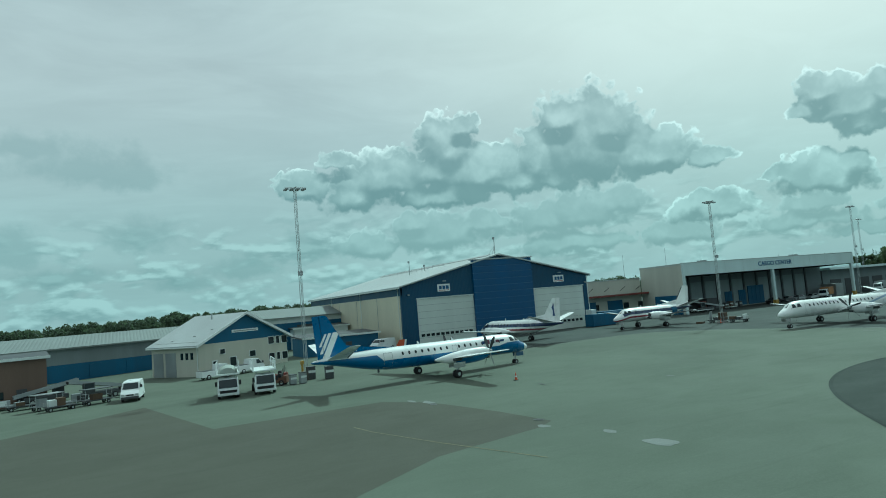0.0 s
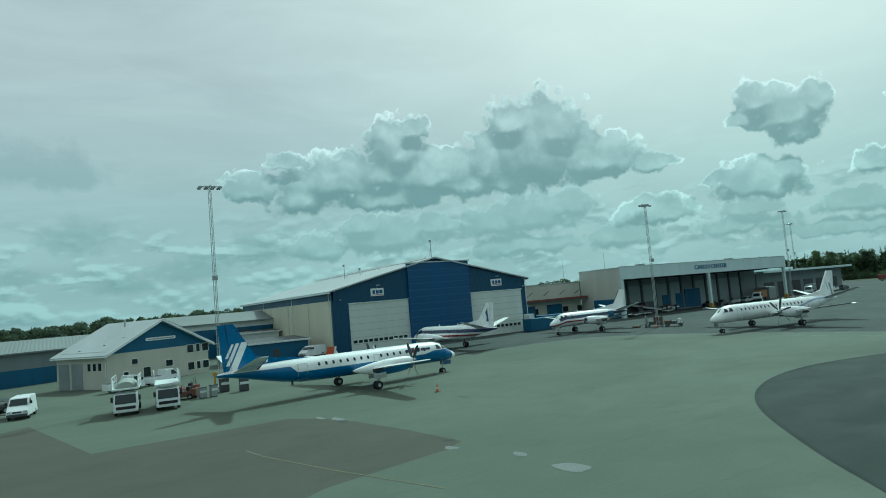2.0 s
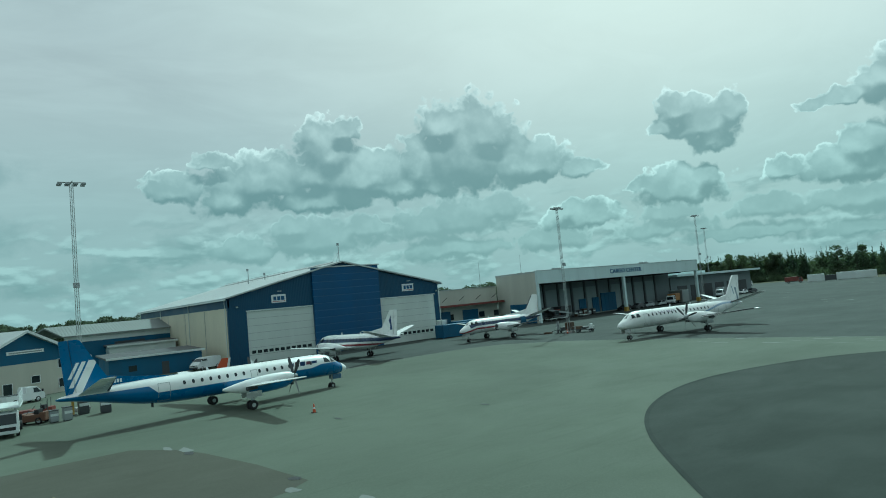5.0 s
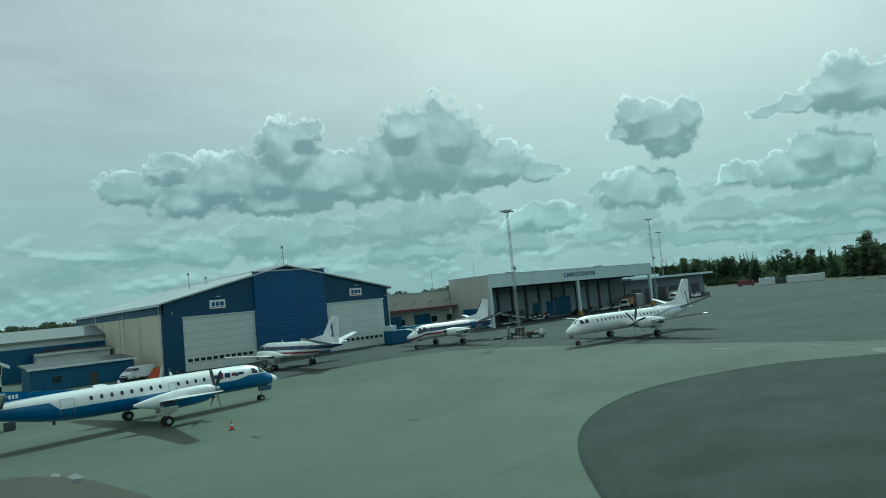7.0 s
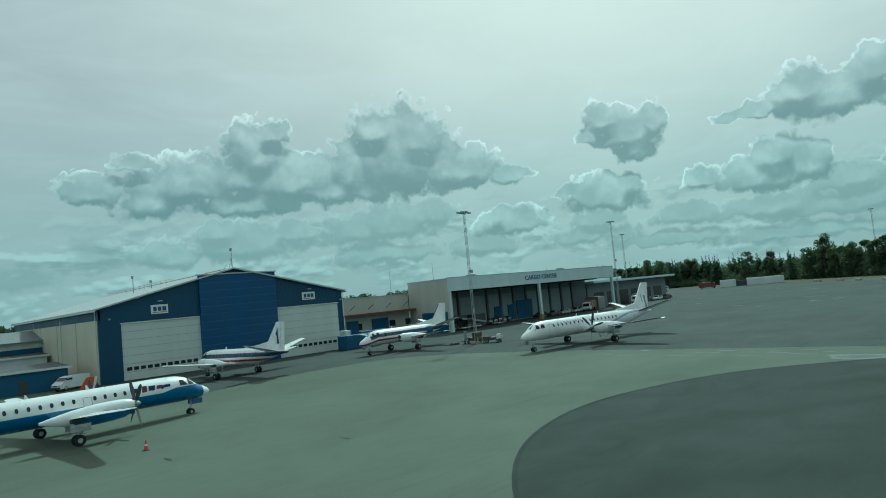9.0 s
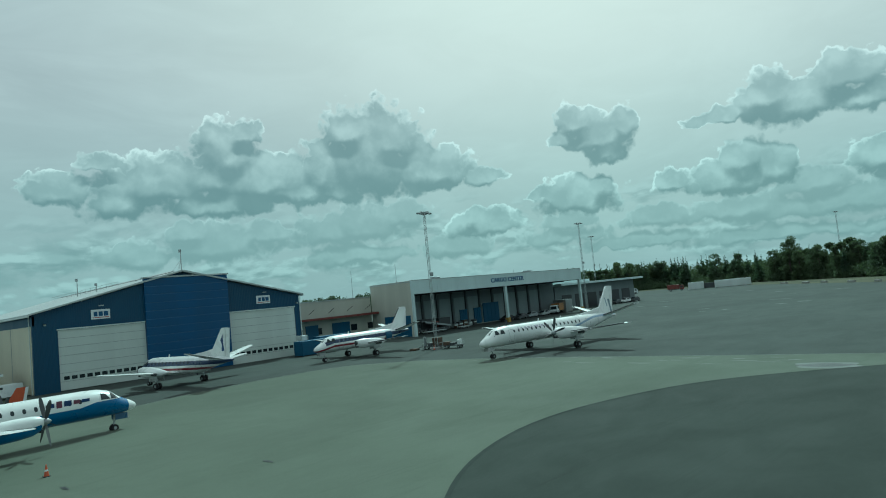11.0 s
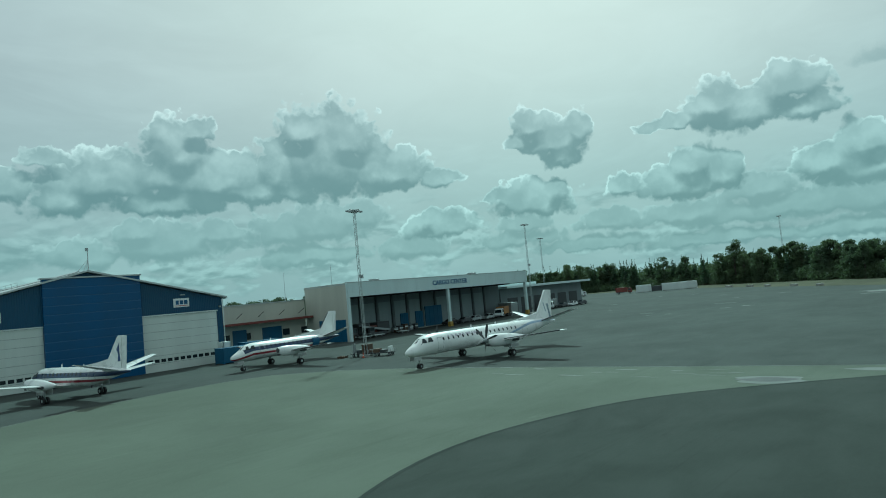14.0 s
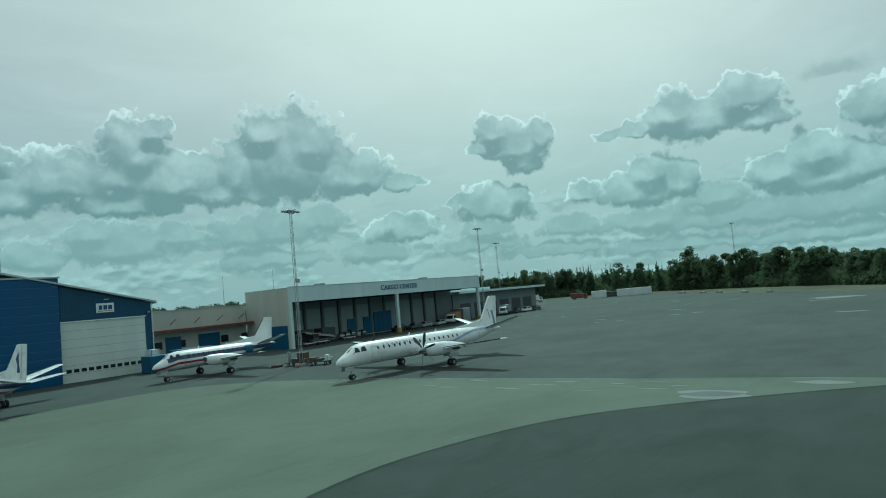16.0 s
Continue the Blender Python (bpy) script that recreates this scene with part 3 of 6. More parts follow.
    # two boards with a name drawn as bars, each under a lamp
    for cx, cz in ((52.6, 10.55), (78.9, 10.75)):
        board = part("name_board", box(cx - 1.3, y0 - 0.14, cz - 0.7, cx + 1.3, y0 - 0.02, cz + 0.7, 0.03), WHITE, hangar, "white name board with dark bars")
        for u, w, h in ((-0.7, 0.5, 0.66), (0.0, 0.55, 0.66), (0.72, 0.6, 0.66)):
            part("bar", box(cx + u - w / 2, y0 - 0.17, cz - h / 2 + 0.05, cx + u + w / 2, y0 - 0.14, cz + h / 2 + 0.05), SIGN_BLUE, board)
        part("border", box(cx - 1.12, y0 - 0.16, cz - 0.52, cx + 1.12, y0 - 0.14, cz - 0.42), RED, board)
        part("board_lamp", box(cx - 0.35, y0 - 0.75, cz + 1.15, cx + 0.35, y0 - 0.45, cz + 1.3, 0.04), STEEL, hangar)
        part("lamp_arm", tube([(cx, y0 + 0.05, cz + 1.25), (cx, y0 - 0.5, cz + 1.28)], 0.03, 6), STEEL, hangar)
    # masts on the roof
    for mx, my, mh, stay in ((mid + 1.6, y0 + 3.5, 4.2, True), (mid - 8.0, y0 + 26, 3.3, False), (mid - 6.0, y0 + 22, 1.6, False)):
        base = roof_at(mx)
        mast = thing("roof_mast", pose(mx, my, base), "slim steel aerial mast on the hangar roof", "mast")
        part("pole", tube([(0, 0, -0.1), (0, 0, mh)], [0.11, 0.06], 8), STEEL, mast)
        part("head", box(-0.3, -0.1, mh - 0.5, 0.12, 0.1, mh, 0.03), GREY, mast)
        if stay:
            for dx, dy in ((-1.8, 0), (0, 1.6), (-1.2, -1.0)):
                part("stay", tube([(0, 0, mh * 0.6), (dx, dy, roof_at(mx + dx) - base - 0.05)], 0.03, 5), STEEL, mast)
    return hangar


# ---- cargo hall ----
def build_cargo():
    x0, x1, y0, y1 = 112.2, 172.6, 115.7, 129.9
    g = ground_height(140, 118)
    top, low, deep = 12.1, 9.25, 9.5
    hall = thing("cargo_hall", pose(0, 0, 0), "grey cargo terminal with an open canopy over its docks", "cargo hall")
    part("fascia", box(x0, y0, low, x1, y0 + 0.5, top, 0.02), CARGO_GREY, hall, "pale grey fascia band")
    part("fascia_trim", box(x0, y0 - 0.06, top - 0.02, x1, y0 + 0.6, top + 0.12), STEEL, hall)
    part("end_fascia", box(x1, y0, low, x1 + 0.3, y0 + deep, top), CARGO_GREY, hall)
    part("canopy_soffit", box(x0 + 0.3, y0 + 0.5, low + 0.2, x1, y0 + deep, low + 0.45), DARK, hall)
    part("roof", box(x0, y0 + 0.5, top - 0.35, x1, y1, top - 0.1), ROOF, hall)
    part("side_wall", box(x0, y0 + 0.5, g - 0.6, x0 + 0.4, 129.7, top), BEIGE, hall, "beige rendered end wall")
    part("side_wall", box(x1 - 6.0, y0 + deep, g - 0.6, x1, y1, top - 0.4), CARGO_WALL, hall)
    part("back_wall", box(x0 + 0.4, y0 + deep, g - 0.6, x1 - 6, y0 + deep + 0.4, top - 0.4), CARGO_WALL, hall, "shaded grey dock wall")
    # dock doors between pilasters
    bays = 11
    for k in range(bays + 1):
        u = x0 + 1.2 + (x1 - x0 - 8.0) * k / bays
        part("pilaster", box(u - 0.2, y0 + deep - 0.35, g, u + 0.2, y0 + deep, low + 0.2), PILASTER, hall)
        if k < bays:
            w = (x1 - x0 - 8.0) / bays
            blue = False
            high = 5.0 if k == 6 else 3.9 if blue else 6.9
            door = part("dock_door", box(u + 0.7, y0 + deep - 0.14, g + 0.05, u + w - 0.5, y0 + deep - 0.004, g + high, 0.02), STALE_BLUE if blue else DOCK_DOOR, hall, "blue dock door" if blue else "pale grey dock door")
            for j in range(1, 5):
                part("door_rib", box(u + 0.7, y0 + deep - 0.18, g + high * j / 5 - 0.05, u + w - 0.5, y0 + deep - 0.14, g + high * j / 5), GREY, door)
    for a, b, high in ((134.7, 137.1, 4.6), (139.6, 142.0, 4.7), (142.9, 148.7, 5.6)):
        gate = part("blue_door", box(a, y0 + deep - 0.42, g + 0.05, b, y0 + deep - 0.2, high, 0.02), STALE_BLUE, hall, "blue sliding dock door")
        for j in range(1, 4):
            part("door_rib", box(a + (b - a) * j / 4 - 0.04, y0 + deep - 0.46, g + 0.1, a + (b - a) * j / 4 + 0.04, y0 + deep - 0.42, high - 0.05), STALE_BLUE, gate)
    for cx, r in ((x0 + 0.3, 0.28), (141.8, 0.33), (x1 - 0.4, 0.33)):
        part("column", box(cx - r, y0 + 0.05, ground_height(cx, y0) - 0.3, cx + r, y0 + 2 * r, low, 0.02), CARGO_GREY, hall, "pale steel column")
        if cx > 130:
            part("column_guard", box(cx - r - 0.12, y0 - 0.08, ground_height(cx, y0) - 0.1, cx + r + 0.12, y0 + 2 * r + 0.12, ground_height(cx, y0) + 1.1, 0.04), YELLOW, hall)
    # raised lettering
    text = bpy.data.curves.new("lettering", "FONT")
    text.body, text.size, text.extrude, text.align_x, text.align_y = "CARGO CENTER", 2.05, 0.06, "CENTER", "CENTER"
    text.offset = 0.03
    text.space_character = 1.05
    carrier = new("text_carrier", text)
    bpy.context.view_layer.update()
    mesh = bpy.data.meshes.new_from_object(carrier.evaluated_get(bpy.context.evaluated_depsgraph_get()))
    bpy.data.objects.remove(carrier)
    bm = bmesh.new()
    bm.from_mesh(mesh)
    bmesh.ops.remove_doubles(bm, verts=bm.verts, dist=1e-4)
    left = set(bm.verts)
    while left:                                   # one object for each letter
        seen, wait = set(), [left.pop()]
        while wait:
            v = wait.pop()
            seen.add(v)
            wait += [u for u in (e.other_vert(v) for e in v.link_edges) if u in left and u not in seen]
            left -= set(wait)
        one = bm.copy()
        keep = {v.index for v in seen}
        one.verts.ensure_lookup_table()
        bm.verts.index_update()
        keep = {v.index for v in seen}
        bmesh.ops.delete(one, geom=[v for v in one.verts if v.index not in keep], context="VERTS")
        letter = part("letter", one, SIGN_BLUE, hall, "dark blue raised letter")
        letter.matrix_basis = pose(142.6, y0 - 0.03, 10.75, 90, 0, 0) @ Matrix.Diagonal((0.745, 0.70, 1, 1))
    bm.free()
    # lower wing towards the hangar, with a red canopy and lamp brackets
    wing = thing("low_terminal_wing", pose(0, 0, 0), "low beige wing with a red canopy between hangar and cargo hall", "building")
    w0, w1, wy = 86.3, 112.1, 129.9
    part("wall", box(w0, wy, g - 0.6, w1, wy + 0.4, 9.6), BEIGE, wing, "beige rendered wall")
    part("roof", box(w0, wy + 0.4, 9.1, w1, 165, 9.35), ROOF, wing)
    part("parapet", box(w0, wy - 0.1, 9.6, w1, wy + 0.5, 9.78), STEEL, wing)
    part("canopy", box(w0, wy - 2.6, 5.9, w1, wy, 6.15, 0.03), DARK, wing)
    part("canopy_edge", box(w0, wy - 2.75, 5.85, w1, wy - 2.6, 6.3, 0.02), DULL_RED, wing, "dull red canopy edge")
    gate = part("side_gate", box(x0 - 0.08, 116.9, g - 0.1, x0 + 0.02, 125.4, 4.95, 0.02), STALE_BLUE, hall, "large blue sliding gate")
    for k in range(6):
        part("gate_rib", box(x0 - 0.13, 117.2 + k * 1.55, g, x0 - 0.08, 117.4 + k * 1.55, 4.9), STALE_BLUE, gate)
    for k in range(5):
        u = w0 + 5 + k * 4.8
        part("lamp_bracket", tube([(u, wy, 7.1), (u + 0.2, wy - 1.7, 8.0)], 0.06, 6), DARK, wing)
    for u, w in ((95.0, 3.0), (101.5, 4.5)):
        part("shutter", box(u, wy - 0.12, g, u + w, wy - 0.004, g + 4.2, 0.02), STALE_BLUE, wing)
    for k in range(6):
        u = w0 + 2 + k * 4.5
        part("window", box(u, wy - 0.05, g + 2.2, u + 1.6, wy + 0.02, g + 3.5), PANE, wing)
    # annex at the far end
    ann = thing("cargo_annex", pose(0, 0, 0), "long low grey annex with a flat roof", "building")
    part("wall", box(172.9, 125, 0, 215, 145, 7.9), CARGO_WALL, ann)
    part("roof", box(172.9, 122.5, 7.9, 217, 146, 8.5, 0.03), CARGO_GREY, ann, "pale flat roof edge")
    part("roof", box(172.9, 126, 8.5, 192, 146, 9.2, 0.03), CARGO_GREY, ann)
    for k in range(6):
        part("dock_door", box(176 + k * 6.3, 124.88, 0.8, 180.5 + k * 6.3, 124.996, 5.2), DARK, ann)


# ---- small office with a gable, and long sheds behind ----
def build_office():
    m = at(7.6, 109.2, 31.0)
    house = thing("gabled_office", m, "cream two-storey office with a blue gable and pale metal roof", "building")
    w, d, eave, ridge = 17.7, 11.6, 4.75, 8.85
    part("wall", box(0, 0, -0.4, w, 0.3, eave), BEIGE, house, "cream wall")
    part("wall", box(0, d - 0.3, -0.4, w, d, eave), BEIGE, house)
    part("wall", box(0, 0.3, -0.4, 0.3, d - 0.3, eave), BEIGE, house)
    part("wall", box(w - 0.3, 0.3, -0.4, w, d - 0.3, eave), BEIGE, house)
    for y in (0.0, d - 0.3):
        part("gable", prism([(0, eave), (w, eave), (w / 2, ridge)], (y - 0.02, y + 0.3)), STALE_BLUE, house, "blue gable panel")
    for s in (0, 1):
        xe = -0.6 if s == 0 else w + 0.6
        ze = eave - 0.28
        part("roof", prism([(xe, ze), (xe, ze + 0.22), (w / 2, ridge + 0.3), (w / 2, ridge + 0.05)], (-0.7, d + 0.7)), ROOF, house, "pale metal roof slope")
    part("bargeboard", prism([(-0.7, eave - 0.42), (-0.7, eave), (w / 2, ridge + 0.36), (w + 0.7, eave), (w + 0.7, eave - 0.42), (w / 2, ridge - 0.02)], (-0.8, -0.66)), WHITE, house, "white bargeboard")
    sign = part("sign", box(6.3, -0.12, 6.05, 11.5, -0.03, 6.5), WHITE, house, "white lettering bar")
    part("bar", box(6.6, -0.15, 6.18, 11.2, -0.12, 6.34), GREY, sign)
    for x, z, ww, hh in ((13.6, 3.6, 1.2, 1.15), (15.3, 3.6, 0.7, 1.15), (16.5, 3.6, 1.2, 1.15), (13.6, 0.9, 1.2, 1.15), (15.3, 0.9, 0.7, 1.15), (16.5, 0.9, 1.2, 1.15), (3.9, 3.0, 0.9, 0.7), (5.7, 0.9, 1.2, 1.4), (9.6, 2.0, 1.2, 0.9)):
        win = part("window", box(x, -0.05, z, x + ww, 0.04, z + hh), PANE, house)
        for a, b, c, e in ((x - 0.07, z - 0.07, x + ww + 0.07, z), (x - 0.07, z + hh, x + ww + 0.07, z + hh + 0.07), (x - 0.07, z, x, z + hh), (x + ww, z, x + ww + 0.07, z + hh)):
            part("window_frame", box(a, -0.09, b, c, 0.0, e), WHITE, win)
    door = part("door", box(2.4, -0.07, 0.0, 3.4, 0.05, 2.15, 0.02), WHITE, house, "white glazed door")
    part("pane", box(2.55, -0.09, 1.1, 3.25, -0.06, 2.0), PANE, door)
    part("pane", box(2.55, -0.09, 0.25, 3.25, -0.06, 0.95), PANE, door)
    for y0, y1 in ((d - 6.2, d - 3.6), (d - 3.0, d - 0.5)):
        part("garage_door", box(-0.06, y0, 0, 0.05, y1, 3.7, 0.02), GREY, house, "grey roller door")
    for y in (1.2, 2.4, 3.6):
        part("window", box(-0.05, y, 2.6, 0.05, y + 0.6, 3.6), PANE, house)


def build_sheds():
    shed = thing("long_shed", at(-70, 112, 22.0), "long low shed with a grey roof and blue wall", "shed")
    L, d, eave, ridge = 92.0, 22.0, 6.3, 8.2
    part("wall", box(0, 0, -0.6, L, 0.3, 3.6), STALE_BLUE, shed, "blue lower wall")
    part("wall", box(0, 0.02, 3.6, L, 0.3, eave), CARGO_WALL, shed)
    part("back_wall", box(0, d - 0.3, -0.6, L, d, eave), CARGO_WALL, shed)
    for x in (0, L - 0.3):
        part("end_wall", prism([(0, -0.6), (d, -0.6), (d, eave), (d / 2, ridge), (0, eave)], (x, x + 0.3), "x"), CARGO_WALL, shed)
    for s in (0, 1):
        a = -0.7 if s == 0 else d + 0.7
        part("roof", prism([(a, eave - 0.1), (a, eave + 0.15), (d / 2, ridge + 0.25), (d / 2, ridge)], (-0.6, L + 0.6), "x"), SHED_ROOF, shed, "weathered grey roof")
    for k in range(14):
        part("shutter", box(3 + k * 6.4, -0.08, 0, 6.5 + k * 6.4, -0.004, 3.2), STALE_BLUE, shed)
    rear = thing("rear_shed", at(24, 150, 15.0), "blue shed with a grey roof behind the office", "shed")
    part("wall", box(0, 0, -0.6, 26, 0.3, 6.0), STALE_BLUE, rear)
    part("wall", box(25.7, 0.3, -0.6, 26, 16, 6.0), STALE_BLUE, rear)
    part("wall", box(0, 0.3, -0.6, 0.3, 16, 6.0), STALE_BLUE, rear)
    part("upper_wall", box(0, -0.02, 6.0, 26, 0.3, 7.2), WHITE_METAL, rear)
    part("roof", prism([(-0.8, 7.1), (-0.8, 7.3), (8, 9.3), (16.8, 7.3), (16.8, 7.1), (8, 9.0)], (-0.7, 26.7), "x"), SHED_ROOF, rear)
    part("shutter", box(9, -0.1, 3.4, 15, -0.004, 5.4), DARK, rear)


build_hangar()
build_cargo()
build_office()
build_sheds()

# ---- aircraft ----
def livery(name, kind):
    """Aircraft paint with its bands of colour, in the aircraft's own metres (x ahead, z up)."""
    m = paint(name, (0.80, 0.81, 0.80), 0.3, vary=0.04, stain=0.5, coat=0.35)
    tree = m.node_tree
    n = Nodes(tree)
    shader = tree.nodes["Principled BSDF"]
    white = shader.inputs["Base Color"].links[0].from_socket
    axes = n.add("ShaderNodeSeparateXYZ")
    n.put(n.add("ShaderNodeTexCoord").outputs["Object"], axes.inputs[0])
    x, z = axes.outputs[0], axes.outputs[2]
    mottle = n.noise(n.add("ShaderNodeTexCoord").outputs["Object"], 1.2, 6.0, 0.7, 0.5)

    def band(value, low, high, soft=0.02):
        return n.math("MULTIPLY", n.range(value, low - soft, low + soft), n.range(value, high - soft, high + soft, 1.0, 0.0))

    def tint(c):
        return n.mix(n.range(mottle, 0.35, 0.75), c, tuple(v * 0.8 for v in c))

    if kind == "blue_belly":
        line = n.math("ADD", n.range(x, -7.6, -6.9, 0.62, 0.0, False), n.range(x, 8.0, 9.2, 0.0, 0.26, False))
        under = n.range(n.math("SUBTRACT", z, n.math("ADD", line, 2.48)), -0.02, 0.02, 1.0, 0.0)
        radome = n.range(x, 11.95, 12.0)
        colour = n.mix(n.math("MULTIPLY", under, n.math("SUBTRACT", 1.0, radome)), white, tint((0.010, 0.115, 0.30)))
    elif kind == "blue_fin":
        slant = n.math("SUBTRACT", n.math("ADD", x, 13.6), n.math("MULTIPLY", n.math("SUBTRACT", z, 3.3), 0.50))
        bands = n.math("MULTIPLY", band(slant, 0.42, 1.10), band(z, 3.2, 5.85))
        bands = n.math("MAXIMUM", bands, n.math("MULTIPLY", band(slant, -0.06, 0.26), band(z, 3.8, 5.8)))
        bands = n.math("MAXIMUM", bands, n.math("MULTIPLY", band(slant, -0.46, -0.22), band(z, 4.5, 5.75)))
        colour = n.mix(bands, tint((0.010, 0.115, 0.30)), white)
    elif kind == "two_stripes":
        droop = n.range(x, 6.0, 8.6, 0.0, -0.55, False)
        v = n.math("SUBTRACT", z, droop)
        colour = n.mix(n.math("MULTIPLY", band(v, 2.60, 3.12), n.range(x, 7.3, 7.4, 1.0, 0.0)), white, tint((0.012, 0.03, 0.095)))
        colour = n.mix(band(v, 2.02, 2.30), colour, tint((0.24, 0.03, 0.045)))
    elif kind == "swoosh":
        curve = n.math("SUBTRACT", z, n.range(x, -9.0, -1.0, 3.3, 2.1))
        colour = n.mix(n.math("MULTIPLY", band(curve, -0.16, 0.1), n.range(x, -1.5, -2.5)), white, tint((0.30, 0.40, 0.55)))
        colour = n.mix(n.math("MULTIPLY", band(z, 3.05, 3.34), n.math("MULTIPLY", band(x, 1.6, 7.2), n.range(n.noise(n.vector("MULTIPLY", n.add("ShaderNodeTexCoord").outputs["Object"], (3.2, 0, 0.2)), 1.0, 1.0), 0.42, 0.5))), colour, (0.46, 0.44, 0.50))
    elif kind == "swoosh_fin":
        slant = n.math("SUBTRACT", n.math("ADD", x, 13.4), n.math("MULTIPLY", n.math("SUBTRACT", z, 3.6), 0.30))
        colour = n.mix(n.math("MULTIPLY", band(slant, -0.1, 0.35), band(z, 3.4, 5.4)), white, tint((0.22, 0.27, 0.32)))
        colour = n.mix(n.math("MULTIPLY", band(slant, 0.75, 0.95), band(z, 4.4, 5.6)), colour, tint((0.34, 0.40, 0.48)))
    else:
        colour = white
    # greyer towards the bottom of the belly, with an uneven upper edge
    colour = n.mix(n.range(n.math("ADD", z, n.math("MULTIPLY", mottle, 0.9)), 1.75, 2.05, 0.45, 0.0), colour, (0.10, 0.10, 0.10))
    n.put(colour, shader.inputs["Base Color"])
    return m


LIVERY = {k: livery(k + "_paint", k) for k in ("blue_belly", "blue_fin", "two_stripes", "swoosh", "swoosh_fin", "plain")}


def wing_plate(stations, bm=None):
    """A wing skin: per station the leading edge x, chord, y, z and thickness."""
    shape = [(0.0, 0.0), (0.04, 0.5), (0.16, 0.85), (0.38, 1.0), (0.68, 0.62), (1.0, 0.05), (1.0, -0.05), (0.66, -0.28), (0.34, -0.45), (0.10, -0.42)]
    rings = [[(x - c * u, y, z + t * v / 2) for u, v in shape] for x, c, y, z, t in stations]
    return loft(rings, bm)


def wheel(name, parent, x, y, z, r, w):
    shape = [(r * 0.45, w * 0.5), (r * 0.88, w * 0.5), (r, w * 0.28), (r, -w * 0.28), (r * 0.88, -w * 0.5), (r * 0.45, -w * 0.5)]
    bm = bmesh.new()
    k = 18
    rings = [[(x + a * math.cos(t), y + b, z + a * math.sin(t)) for a, b in shape] for t in (2 * math.pi * i / k for i in range(k))]
    loft(rings + rings[:1], bm, cap=False)
    bmesh.ops.remove_doubles(bm, verts=bm.verts, dist=1e-4)
    tyre = part(name, bm, BLACK, parent, "black tyre", True)
    part("hub", tube([(x, y - w * 0.42, z), (x, y + w * 0.42, z)], r * 0.47, 12), STEEL, tyre if parent is None or parent.parent is None else parent)
    return tyre


